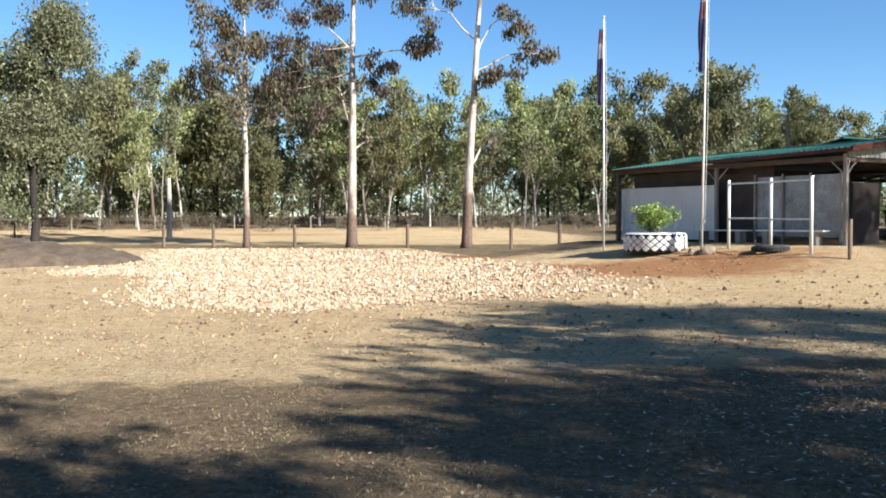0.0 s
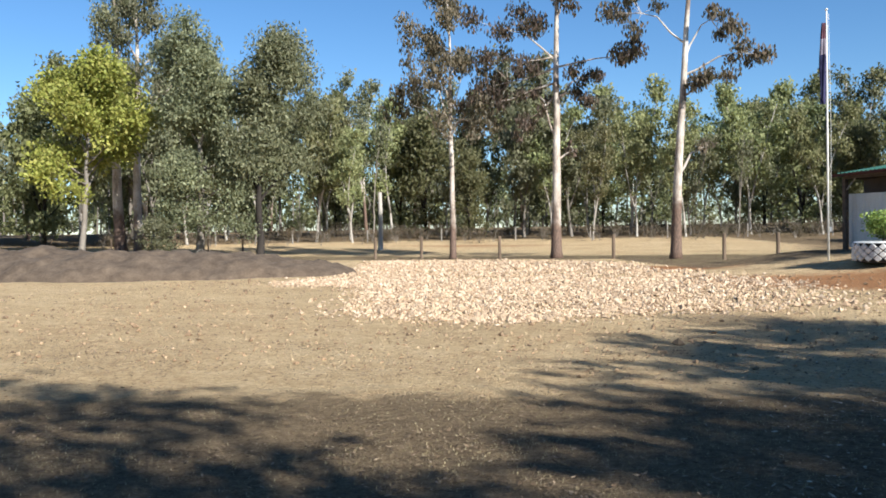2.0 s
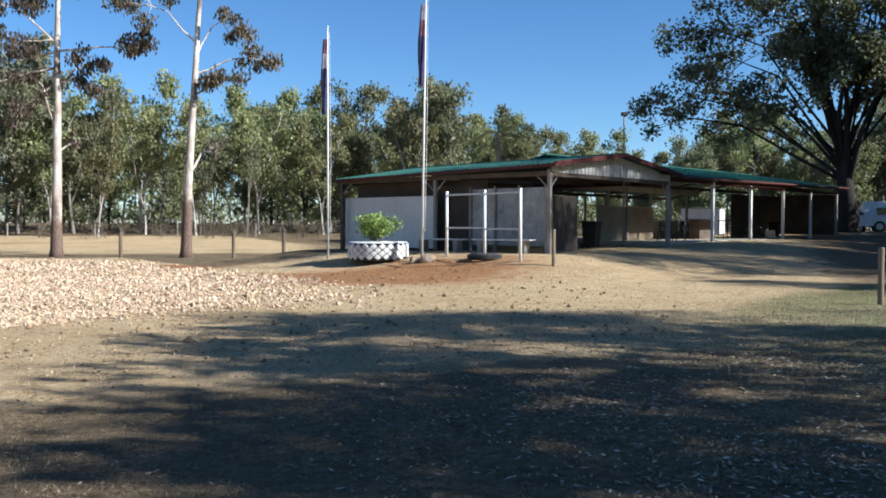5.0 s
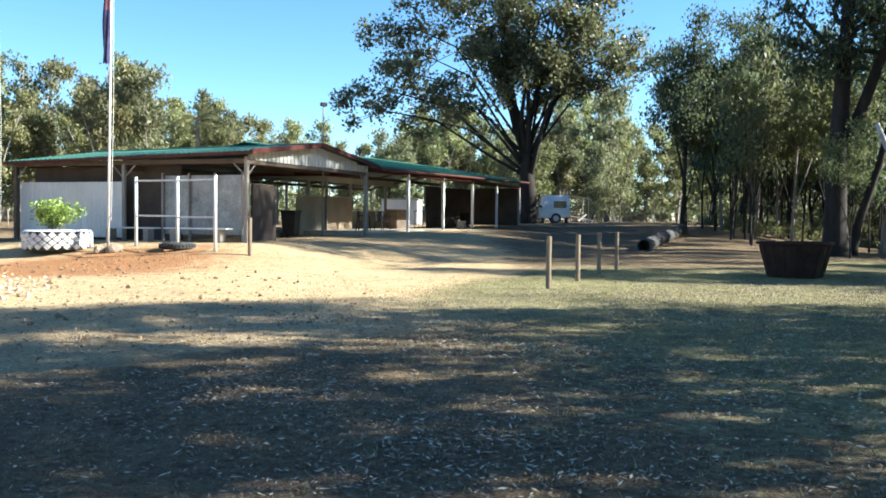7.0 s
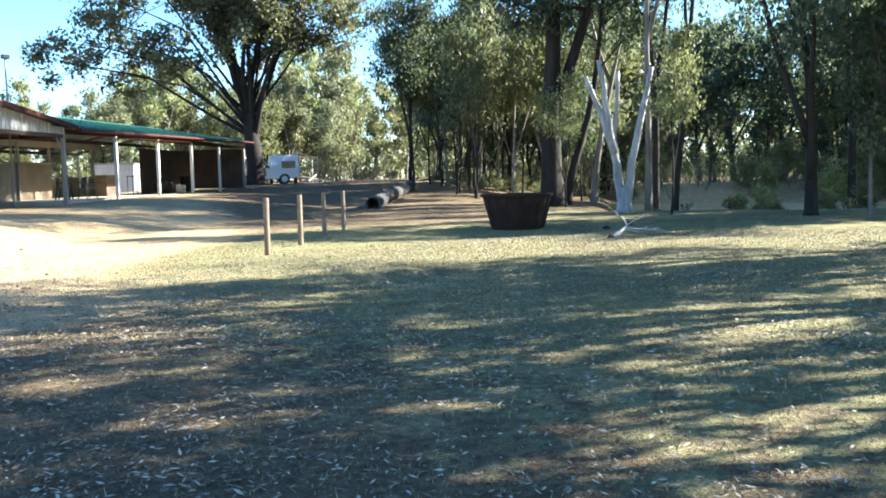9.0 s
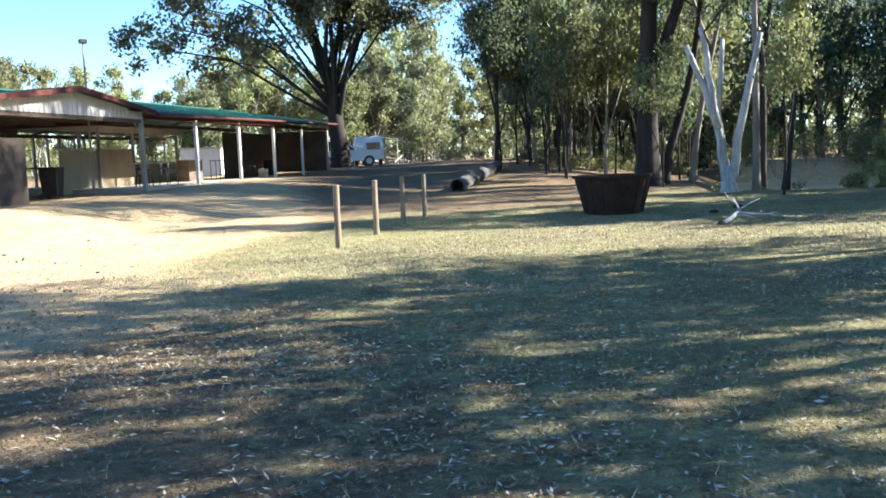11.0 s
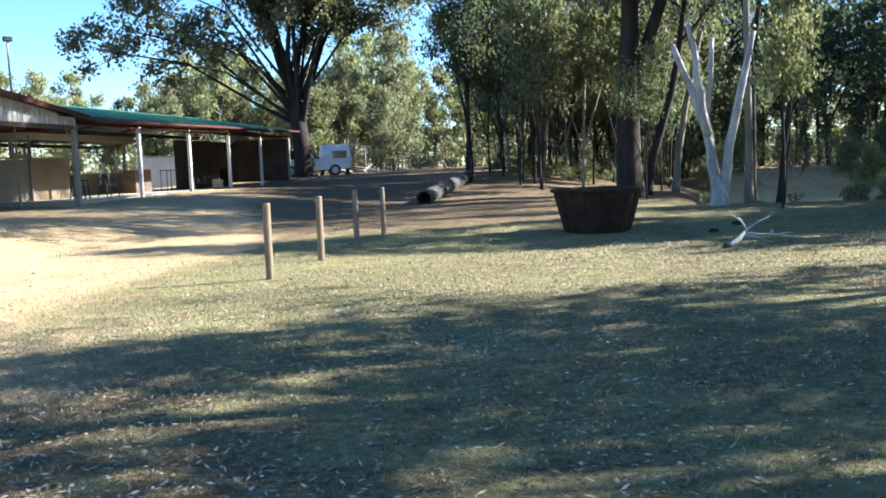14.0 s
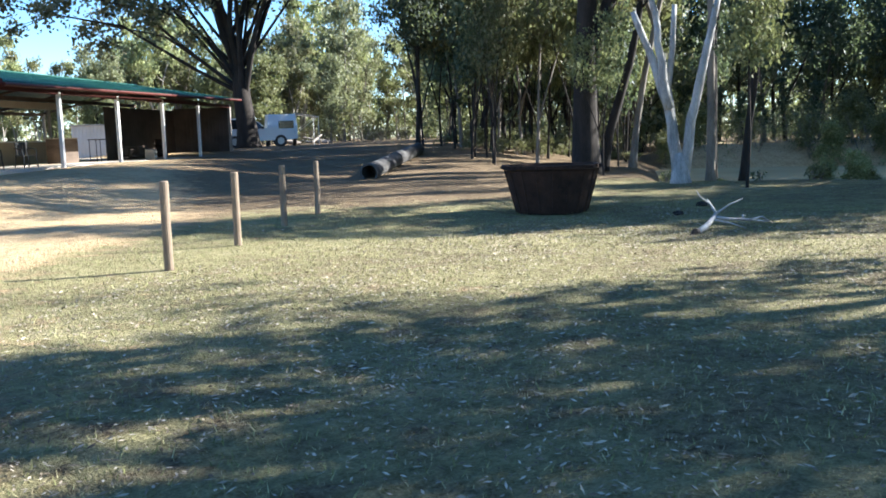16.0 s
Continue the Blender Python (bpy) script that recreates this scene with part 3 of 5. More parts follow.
plant_tree("gum_tree", tree_meshes(13, 20, 0.27, 0.64, 2.6, 7, 0.62, 115, 0.24, 0.9, GUM_BARK, LEAF_BROWN, curl=0.02,
           ends=[(10.5, -2.4, 0.2, 1.8, 0.85), (9.8, 1.4, 0, 1.9, 0.8), (9.0, 2.9, 0.3, 1.0, 0.75), (8.0, 1.2, -0.4, 0.6, 0.7), (4.2, 1.1, 0.2, 1.3, 0.3)]),
           "tall straight white gum with sparse bronze foliage", on(-3.4, 45.2))

# trees at the soil heap
plant_tree("young_tree", tree_meshes(21, 12.4, 0.22, 0.36, 4.9, 18, 1.0, 250, 0.26, 0.3, GREY_BARK, LEAF_BRIGHT, curl=0.05, elev=(15, 60), slim=0.6),
           "rounded young tree with bright yellow-green leaves", on(-39.5, 45.9))
plant_tree("gum_tree", tree_meshes(22, 22, 0.42, 0.42, 3.4, 11, 0.8, 130, 0.27, 0.7, GUM_BARK, LEAF_GREY, curl=0.03),
           "tall white gum behind the soil heap", on(-40.6, 51.1))
plant_tree("gum_tree", tree_meshes(23, 20, 0.36, 0.44, 3.2, 10, 0.8, 130, 0.27, 0.7, GUM_BARK, LEAF_GREY, curl=0.03),
           "white gum with broad grey-green crown", on(-39.5, 51.5))
plant_tree("wattle_tree", tree_meshes(24, 13.6, 0.3, 0.14, 4.2, 20, 1.0, 330, 0.24, 0.35, GREY_BARK, LEAF_GREY, sub=4, low=8),
           "dense rounded grey-green wattle reaching near the ground", on(-32.4, 48.1))
plant_tree("wattle_tree", tree_meshes(25, 13.8, 0.26, 0.26, 3.6, 17, 1.0, 300, 0.24, 0.5, SHADED_DARK_BARK, LEAF_GREY, sub=4, lean=(0.06, 0), curl=0.08),
           "dark leaning wattle with grey-green crown", on(-28.6, 48.9))
plant_tree("shrub", tree_meshes(26, 2.4, 0.05, 0.1, 1.2, 9, 0.5, 90, 0.16, 0.1, GREY_BARK, LEAF_GREY, sub=2),
           "low grey-green shrub beside the soil heap", on(-33.5, 45.5), "shrub")

# the fig at the end of the shed
fig_ends = [(3.3 + 0.12 * k, lat * 0.7 - dep * 0.7, -lat * 0.71 - dep * 0.7, z - 3.3 - 0.12 * k, cr) for k, (lat, dep, z, cr) in enumerate([
    (-11.5, 2, 8.2, 1.5), (-9.5, 3, 9.2, 1.6), (-8, -1, 7.6, 1.5), (-6, 2, 9.0, 1.7), (-4, 3, 8.0, 1.5), (-7.5, 0, 12, 1.9), (-3, -2, 13.5, 2.0), (0, 1, 15.5, 2.2), (2, -1, 13, 1.9),
    (4.2, 2, 11, 1.8), (6, 1, 9.6, 1.5), (5, -1, 14, 1.9), (-5.5, 1, 15, 2.0), (-9.5, -1, 11.2, 1.6), (1, 3, 10, 1.5), (-1.5, 3, 11.5, 1.7), (3, 0, 16.5, 2.0), (-3.5, 0, 17, 2.1), (-8.5, 2, 14, 1.6), (7, 0, 12, 1.5)])]
plant_tree("fig_tree", tree_meshes(31, 15, 0.68, 0.42, 3.5, 6, 0.85, 150, 0.27, 0.2, SHADED_DARK_BARK, LEAF_FIG, curl=0.07, forks=6, fork_from=2, sub=4, ends=fig_ends, slim=0.6, elev=(20, 60)),
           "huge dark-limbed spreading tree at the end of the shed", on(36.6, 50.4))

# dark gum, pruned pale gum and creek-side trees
plant_tree("ironbark_tree", tree_meshes(41, 19, 0.5, 0.42, 4.4, 12, 1.1, 270, 0.22, 0.7, SHADED_DARK_BARK, LEAF_SHADED, forks=1, curl=0.025),
           "massive heavy-crowned tree, dark bark deepened for shade", on(33.2, 24.0))
plant_tree("ironbark_tree", tree_meshes(42, 15, 0.2, 0.4, 3.4, 10, 1.0, 240, 0.22, 0.7, SHADED_DARK_BARK, LEAF_SHADED, lean=(0.12, -0.05)),
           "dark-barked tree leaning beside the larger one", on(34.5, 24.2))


def pruned_gum():
    """Limbs given by their lateral reach across the bank, depth and height."""
    rng = np.random.default_rng(5)
    t = thing("pruned_gum", "pale silver gum with lopped bare upright limbs", "tree", on(29.4, 18.1))
    limbs = [(0.15, ((-0.08, 0, 0.35), (-0.22, 0.05, 1.2), (-0.34, 0.1, 2.2), (-0.66, 0.15, 3.2), (-1.02, 0.1, 4.1), (-1.32, 0.05, 4.85))),
             (0.13, ((-0.34, 0.1, 2.1), (-0.45, -0.05, 2.9), (-0.62, -0.1, 3.9), (-0.74, -0.12, 4.8), (-0.86, -0.1, 5.4))),
             (0.125, ((-0.02, 0.1, 0.5), (-0.2, 0.22, 1.7), (-0.33, 0.25, 2.7), (-0.22, 0.2, 3.8), (-0.18, 0.16, 5.0))),
             (0.15, ((0.14, 0, 0.3), (0.22, -0.05, 1.1), (0.26, -0.1, 1.8), (0.5, -0.12, 2.7), (0.68, -0.1, 3.7), (0.84, 0, 4.4), (1.0, 0.05, 5.1)))]
    for r, line in limbs:
        pts = []
        for i in range(len(line) - 1):
            for f in (0, 0.5):
                a, b, c = np.array(line[i]) * (1 - f) + np.array(line[i + 1]) * f + rng.normal(0, 0.02, 3)
                pts.append((0.53 * a + 0.85 * b, -0.85 * a + 0.53 * b, c))
        a, b, c = line[-1]
        pts.append((0.53 * a + 0.85 * b, -0.85 * a + 0.53 * b, c))
        radii = [r * 0.82 * (1.3 - 0.62 * i / (len(pts) - 1)) * rng.uniform(0.94, 1.06) for i in range(len(pts))]
        part("limb", Mesh().tube(pts, radii, 10), SILVER_WOOD, t, smooth=True)
    part("trunk", Mesh().tube([(0, 0, -0.2), (0, 0, 0.15), (0, 0.02, 0.5), (-0.02, 0.05, 0.85)], [0.36, 0.28, 0.23, 0.14], 12), SILVER_WOOD, t, smooth=True)


pruned_gum()

# tall dark gums on the creek bank
for seed, x, y, H, r, fk, bark, label, lean in (
        (51, 28.7, 11.2, 11.6, 0.2, 2, SHADED_DARK_BARK, "tall twin-stemmed dark gum on the creek bank", (0.02, 0.03)),
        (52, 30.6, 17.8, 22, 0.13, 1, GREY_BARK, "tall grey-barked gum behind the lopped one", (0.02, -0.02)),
        (53, 31.2, 17.1, 20, 0.12, 1, SHADED_DARK_BARK, "slim dark gum leaning over the creek", (0.04, -0.05)),
        (54, 35.5, 20.2, 22, 0.17, 1, SHADED_DARK_BARK, "tall dark gum among the creek trees", (0.0, 0.04)),
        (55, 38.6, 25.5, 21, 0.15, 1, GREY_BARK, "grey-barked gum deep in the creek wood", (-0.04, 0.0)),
        (58, 23.7, 2.4, 16, 0.15, 0, SHADED_DARK_BARK, "tall open-crowned gum by the yard", (0.0, 0.0)),
        (57, 40.5, 14.0, 19, 0.2, 1, SHADED_DARK_BARK, "tall dark gum among the creek trees", (0.03, 0.0))):
    plant_tree("creek_gum", tree_meshes(seed, H, r, 0.62 if seed == 58 else 0.46 if seed == 51 else 0.38, 2.3 if seed == 51 else 3.4 if seed in (53, 58) else 4.6, 12 if seed == 51 else 18, 0.8, 85, 0.2, 0.7, bark, LEAF_SHADED, forks=fk, fork_from=1 if fk > 1 else 3, curl=0.04, sub=3, lean=lean, elev=(15, 60)), label, on(x, y), group="creek bank gums")

# kinds of bush tree, built once
KINDS = [tree_meshes(100 + k, H, r, b, s, l, c, p * 0.88, lf * 0.88, d, bark, fol, curl=0.06, sub=sb, low=lo, forks=fk, elev=(30, 72), thin=True, slim=0.6)
         for k, (H, r, b, s, l, c, p, lf, d, bark, fol, sb, lo, fk) in enumerate([
             (15, 0.17, 0.26, 2.9, 15, 0.8, 41, 0.42, 0.7, GREY_BARK, LEAF_OLIVE, 3, 0, 1),
             (13, 0.15, 0.2, 2.9, 15, 0.85, 41, 0.42, 0.6, GREY_BARK, LEAF_GREY, 3, 4, 1),
             (14, 0.14, 0.32, 2.4, 13, 0.75, 37, 0.40, 0.7, PALE_BARK, LEAF_PALE, 3, 0, 1),
             (11, 0.16, 0.14, 3.0, 15, 0.9, 45, 0.42, 0.5, SHADED_DARK_BARK, LEAF_OLIVE, 3, 6, 1),
             (16, 0.19, 0.36, 3.0, 14, 0.8, 39, 0.42, 0.7, GUM_BARK, LEAF_GREY, 3, 0, 1),
             (9, 0.10, 0.25, 2.0, 11, 0.7, 34, 0.33, 0.7, GREY_BARK, LEAF_SHADED, 3, 1, 0),
             (7.5, 0.06, 0.35, 1.4, 9, 0.6, 30, 0.27, 0.8, SHADED_DARK_BARK, LEAF_SHADED, 2, 0, 1),
             (12, 0.16, 0.3, 3.2, 14, 0.85, 49, 0.36, 0.6, SHADED_DARK_BARK, LEAF_SHADED, 3, 0, 1),
             (10, 0.08, 0.5, 1.5, 9, 0.55, 14, 0.30, 0.9, GREY_BARK, LEAF_GREY, 2, 0, 1),
             (13.5, 0.2, 0.4, 3.7, 10, 0.62, 20, 0.36, 0.6, SHADED_DARK_BARK, LEAF_SHADED, 3, 0, 1),
             (12, 0.15, 0.34, 3.0, 14, 0.8, 120, 0.21, 0.7, SHADED_DARK_BARK, LEAF_SHADED, 3, 0, 1),
             (8.5, 0.055, 0.45, 1.3, 9, 0.6, 60, 0.2, 0.8, SHADED_DARK_BARK, LEAF_OLIVE, 2, 0, 1),
             (2.6, 0.035, 0.1, 1.2, 9, 0.42, 70, 0.17, 0.3, GREY_BARK, LEAF_PALE, 3, 3, 2)])]
KIND_LABELS = ["grey-trunked bush gum with olive hanging leaves", "grey-green bush gum in the wood", "thin pale gum with light green leaves", "dark-trunked olive bush tree with low branches",
               "tall white-trunked gum in the wood", "small tree of the thicket with shade-darkened leaves", "thin dark sapling with olive leaves", "dark-barked spreading tree on the creek side",
               "thin bare-stemmed gum with sparse foliage", "open-crowned dark gum by the creek", "dark-barked tree with fine hanging foliage", "slender dark-stemmed sapling with high crown", "scrubby pale-leaved shrub on the creek bank"]
first_of = {}


def bush(kind, x, y, s, turn, group="trees of the surrounding bush"):
    m = scaled(on(x, y, turn, 0.05), s)
    if kind not in first_of:
        first_of[kind] = plant_tree("shrub" if kind == 12 else ("bush_tree", "sapling")[kind in (5, 6, 11)], KINDS[kind], KIND_LABELS[kind], m, group=group)
    else:
        o = copy_thing(first_of[kind], Matrix.Identity(4))
        o.matrix_basis = m


rng = np.random.default_rng(77)


def polar(az, r):
    return r * math.sin(radians(az)), r * math.cos(radians(az))


def scatter(n, az, r, kinds, size, gap, keep=None):
    placed, tries = [], 0
    while len(placed) < n and tries < n * 30:
        tries += 1
        x, y = polar(rng.uniform(*az), math.sqrt(rng.uniform(r[0] ** 2, r[1] ** 2)))
        if any((x - a) ** 2 + (y - b) ** 2 < gap * gap for a, b in placed) or (keep and not keep(x, y)):
            continue
        placed.append((x, y))
        bush(int(rng.choice(kinds)), x, y, rng.uniform(*size), rng.uniform(0, 360))


scatter(50, (-36, 12), (80, 100), [0, 1, 2, 3, 4, 2, 8, 3], (0.7, 1.15), 3.6)
scatter(36, (-40, 14), (100, 135), [0, 1, 2, 3, 4], (0.85, 1.3), 4.5)
scatter(26, (-58, -36), (72, 100), [0, 1, 3, 4], (0.9, 1.3), 5)
scatter(64, (8, 42), (86, 130), [2, 1, 2, 0, 2, 3], (0.68, 1.05), 3.6, lambda x, y: (x - SHED_X) * UX + (y - SHED_Y) * UY < 26 or x * x + y * y > 98 ** 2)
scatter(22, (36, 48), (100, 145), [2, 2, 1], (0.8, 1.25), 5)
scatter(26, (46.5, 57), (52, 76), [11, 6, 11, 7], (0.8, 1.2), 2.2)
scatter(36, (46.5, 62), (70, 110), [3, 1, 3, 7, 7], (0.75, 1.05), 4)
scatter(48, (57, 84), (64, 100), [7, 3, 7, 10, 7, 5], (0.85, 1.25), 3.0)
scatter(16, (47, 57), (44, 60), [11, 11, 6], (0.8, 1.25), 1.6)
for k, x, y, s in ((10, 36.5, 36.0, 0.95), (11, 37.4, 36.6, 1.1), (11, 38.6, 35.6, 1.2), (5, 39.8, 36.2, 1.1), (11, 40.6, 35.0, 1.2), (8, 41.5, 35.3, 1.1), (11, 42.5, 33.8, 1.1),
                   (10, 42.8, 36.0, 1.05), (5, 38.5, 33.0, 0.85), (11, 35.5, 31.5, 0.8), 
                   (11, 27.9, 15.4, 0.75), (10, 28.6, 8.6, 0.68), (10, 30.4, 7.6, 0.75), (5, 29.6, 9.8, 0.7), (3, 51, 33, 1.1), (10, 40.5, 29.0, 0.9), (11, 34.5, 29.5, 0.95), (8, 36.2, 28.6, 1.05), (11, 33.0, 28.2, 0.85), (11, 37.6, 29.6, 1.0), (8, 40.8, 33.0, 1.1), (11, 43.5, 36.6, 1.2), (11, 32.2, 22.6, 0.7), (11, 35.8, 25.6, 0.9)):
    bush(k, x, y, s, rng.uniform(0, 360))


def sunny(x, y):
    s, w = -0.85 * x + 0.52 * y, 0.52 * x + 0.85 * y
    return not (12.5 < w < 23 and s > -48)


# shrubs along both banks of the creek
for az, r, s in ((58.5, 55, 0.6), (60, 58, 0.8), (65.4, 57, 0.55), (66.5, 55, 0.7), (67.6, 58.5, 0.9), (69, 56, 0.7), (70.2, 54, 0.9), (71.4, 57, 1.0), (72.8, 55, 0.9), (74.4, 57, 1.0),
                 (64.9, 36.2, 0.3), (66.2, 36.6, 0.45), (66.9, 37.2, 0.38), (69.6, 36.4, 0.36), (71.5, 36.8, 0.5), (60.4, 37.2, 0.3)):
    bush(12, *polar(az, r), s, az * 67 % 360)
for k in range(15):
    bush(5, *polar(58.5 + 1.25 * k, 60.5 + 1.5 * (k % 3)), 0.28 + 0.05 * (k * 7 % 4), k * 77 % 360)

# creek-side wood on the sunny side
turns = np.random.default_rng(5)
for k, s_, w_, s in ((9, -14.5, 11.0, 1.05), (9, -14.5, 4.5, 0.9), (9, -17.5, 6.8, 1.0), (9, -11, 3.0, 0.92), (9, -14.5, 9.2, 1.0), (9, -17.5, 12.4, 0.7), (9, -13.0, -1.5, 1.1), (9, -13.5, 6.2, 0.75), (9, -19.5, 8.6, 1.15), (9, -24, 9.8, 1.05), (9, -18, 1.5, 1.15), (9, -13.5, -7, 1.15), (9, -23, 14.4, 1.05),
                     (9, -22, 11.2, 0.85), (9, -17.5, -4.5, 1.2), (9, -23, -0.5, 1.2), (9, -17.0, 14.6, 0.8)):
    bush(k, -0.85 * s_ + 0.52 * w_, 0.52 * s_ + 0.85 * w_, s, turns.uniform(0, 360))
for _ in range(18):
    s_, w_ = rng.uniform(-62, -33), rng.uniform(24, 58)
    x, y = -0.85 * s_ + 0.52 * w_, 0.52 * s_ + 0.85 * w_
    if math.degrees(math.atan2(x, y)) > 77:
        bush(int(rng.choice([7, 3, 0])), x, y, rng.uniform(1.1, 1.4), rng.uniform(0, 360))
for s_, w_ in ((-36, 27), (-38, 32), (-41, 38), (-45, 43), (-56, 39), (-60, 46), (-58, 52), (-34, 23.5), (-44, 29), (-48, 35), (-52, 47)):
    bush(7, -0.85 * s_ + 0.52 * w_, 0.52 * s_ + 0.85 * w_, rng.uniform(1.2, 1.45), rng.uniform(0, 360))
scatter(22, (-36, 2), (76, 92), [2, 8, 2], (0.65, 1.0), 3.0)
scatter(20, (84, 150), (38, 62), [0, 9, 4, 9], (1.0, 1.3), 4.5, sunny)


# woods beyond, told apart by nobody
def far_woods():
    r = np.random.default_rng(9)
    c, m = [], Mesh()
    for _ in range(640):
        az, d = r.uniform(-78, 98), r.uniform(132, 200)
        x, y = polar(az, d)
        z, h = float(land(x, y)), r.uniform(6, 14) * (0.85 if 14 < az < 44 else 1.0)
        m.tube([(x, y, z - 0.2), (x + r.normal(0, 0.4), y, z + h * 0.7)], [0.16, 0.07], 4, False)
        for _ in range(8):
            c.append((x + r.normal(0, 1.8), y + r.normal(0, 1.8), z + h * r.uniform(0.05, 1.0), r.uniform(1.0, 1.8)))
    t = thing("far_woods", "hazy olive-green woodland beyond the clearing", "trees", kind="stuff")
    part("crown", leaves_mesh("crown", r, c, 30, 0.75, 0.2, LEAF_OLIVE, 0.7, thin=True), None, t)
    part("trunk", m, GREY_BARK, t)


far_woods()


def undergrowth(name, label, spots, material, seed, h=0.9):
    r = np.random.default_rng(seed)
    c, m = [], Mesh()
    for x, y, s in spots:
        z = float(land(x, y))
        for _ in range(5):
            a = r.uniform(0, 6.28)
            m.tube([(x, y, z - 0.05), (x + 0.4 * s * math.cos(a), y + 0.4 * s * math.sin(a), z + h * s)], [0.015, 0.006], 4, False)
            c.append((x + r.normal(0, 0.35 * s), y + r.normal(0, 0.35 * s), z + h * s * r.uniform(0.25, 0.95), 0.38 * s))
    t = thing(name, label, "undergrowth", kind="stuff")
    part("crown", leaves_mesh("crown", r, c, 60, 0.12, 0.1, material, 0.5, thin=True), None, t)
    part("stem", m, GREY_BARK, t)


spots = [(*polar(rng.uniform(46.5, 56.5), rng.uniform(50, 72)), rng.uniform(0.4, 1.0)) for _ in range(70)]
spots += [(*polar(rng.uniform(56, 75), rng.uniform(35, 37)), rng.uniform(0.2, 0.45)) for _ in range(14)]
undergrowth("undergrowth", "scrubby olive undergrowth on the creek bank", spots, LEAF_OLIVE, 3)
spots = [(*polar(rng.uniform(-40, 8), rng.uniform(74, 90)), rng.uniform(0.6, 1.5)) for _ in range(150)]
spots += [(*polar(rng.uniform(22, 46), rng.uniform(85, 110)), rng.uniform(0.8, 1.8)) for _ in range(60)]
undergrowth("undergrowth", "dry brown scrub along the edge of the wood", spots, LEAF_BROWN, 4)
spots = [(*polar(rng.uniform(-45, 50), rng.uniform(100, 128)), rng.uniform(1.2, 2.8)) for _ in range(190)]
spots += [(*polar(rng.uniform(46, 84), rng.uniform(64, 100)), rng.uniform(1.2, 3.0)) for _ in range(190)]
spots += [(*polar(rng.uniform(58, 80), rng.uniform(55, 64)), rng.uniform(0.9, 2.2)) for _ in range(80)]
undergrowth("thicket", "olive thicket between the trunks of the wood", spots, LEAF_OLIVE, 6, 1.0)


def palm():
    x, y = 17.3, 64.2
    r = np.random.default_rng(2)
    t = thing("palm_tree", "feathery palm rising behind the shed roof", "tree", on(x, y))
    part("trunk", Mesh().tube([(0, 0, -0.1), (0.1, 0, 4), (0.15, 0.05, 8.2)], [0.2, 0.16, 0.14], 10), GREY_BARK, t)
    for k in range(16):
        a, e = k * 2.4, r.uniform(0.1, 1.1)
        pts = [Vector((0.15, 0.05, 8.1))]
        d = Vector((math.cos(a) * math.cos(e), math.sin(a) * math.cos(e), math.sin(e)))
        for _ in range(8):
            d = (d + Vector((0, 0, -0.17))).normalized()
            pts.append(pts[-1] + d * 0.34)
        m = Mesh().tube(pts, list(np.linspace(0.03, 0.008, 9)), 4, False)
        for q0, q1 in zip(pts[1:], pts[2:]):
            side = (q1 - q0).cross(Vector((0, 0, 1))).normalized()
            for s in (-1, 1):
                for f in (0.0, 0.33, 0.66):
                    b = q0.lerp(q1, f)
                    tip = b + side * s * 0.5 + (q1 - q0) * 0.7 + Vector((0, 0, -0.22))
                    m.add([b, b + (q1 - q0) * 0.18, tip], [(0, 1, 2)])
        part("frond", m, LEAF_OLIVE, t)


palm()


# ---- the shed: x along its open front, y into it ----
shed = thing("shed", "long open-sided shed with green steel roof and red fascia", "building", pose(SHED_X, SHED_Y, 0, 0, 0, SHED_TURN))
shed["kind"] = "structure"


def shed_land(u, v):
    return float(land(SHED_X + u * UX - v * UY, SHED_Y + u * UY + v * UX))


def shed_post(u, v, top, r, material, label="", square=True):
    z = shed_land(u, v) - 0.1
    m = Mesh()
    if square:
        m.box(u - r, v - r, z, u + r, v + r, top, 0.012)
    else:
        m.tube([(u, v, z), (u, v, top)], [r, r * 0.95], 12)
    return part("post", m, material, shed, label)


for u, v, top, mat, r in ((0, 0, 3.4, POST_GREY, 0.062), (8.4, 0, 3.4, POST_GREY, 0.075), (0, 5.0, 3.2, POST_GREY, 0.06), (0, 9.95, 3.2, TIMBER_DARK, 0.08), (8.4, 9.95, 3.2, TIMBER_DARK, 0.07),
                          (12.6, 0, 3.42, POST_WHITE, 0.065), (16.8, 0, 3.42, POST_WHITE, 0.065), (20.95, 0, 3.42, POST_WHITE, 0.065), (25.0, 0, 3.42, POST_WHITE, 0.06), (29.3, 0, 3.5, POST_GREY, 0.07),
                          (12.6, 5.2, 3.5, POST_GREY, 0.06), (16.8, 5.2, 3.5, POST_GREY, 0.06), (20.95, 5.2, 3.5, POST_GREY, 0.06), (12.6, 10.3, 3.3, POST_GREY, 0.06), (16.8, 10.3, 3.3, POST_GREY, 0.06),
                          (18.8, 10.3, 3.3, POST_GREY, 0.06), (20.95, 10.3, 3.3, POST_GREY, 0.06), (14.8, 10.3, 3.3, POST_GREY, 0.06), (10.3, 2.9, 3.2, POST_GREY, 0.05), (29.3, 10.3, 3.3, POST_GREY, 0.06),
                          (4.2, 9.95, 3.4, TIMBER_DARK, 0.06)):
    shed_post(u, v, top, r, mat)
# braces at the corner and middle posts
for u, v, ways in ((0, 0, ((0, 1), (0, -0.2), (1, 0))), (0, 5.0, ((0, 1), (0, -1))), (8.4, 0, ((-1, 0),)), (0, 9.95, ((0, -1),))):
    for a, b in ways:
        part("brace", Mesh().tube([(u, v, 2.72), (u + a * 0.55, v + b * 0.55, 3.24)], [0.028, 0.028], 6), POST_GREY, shed)
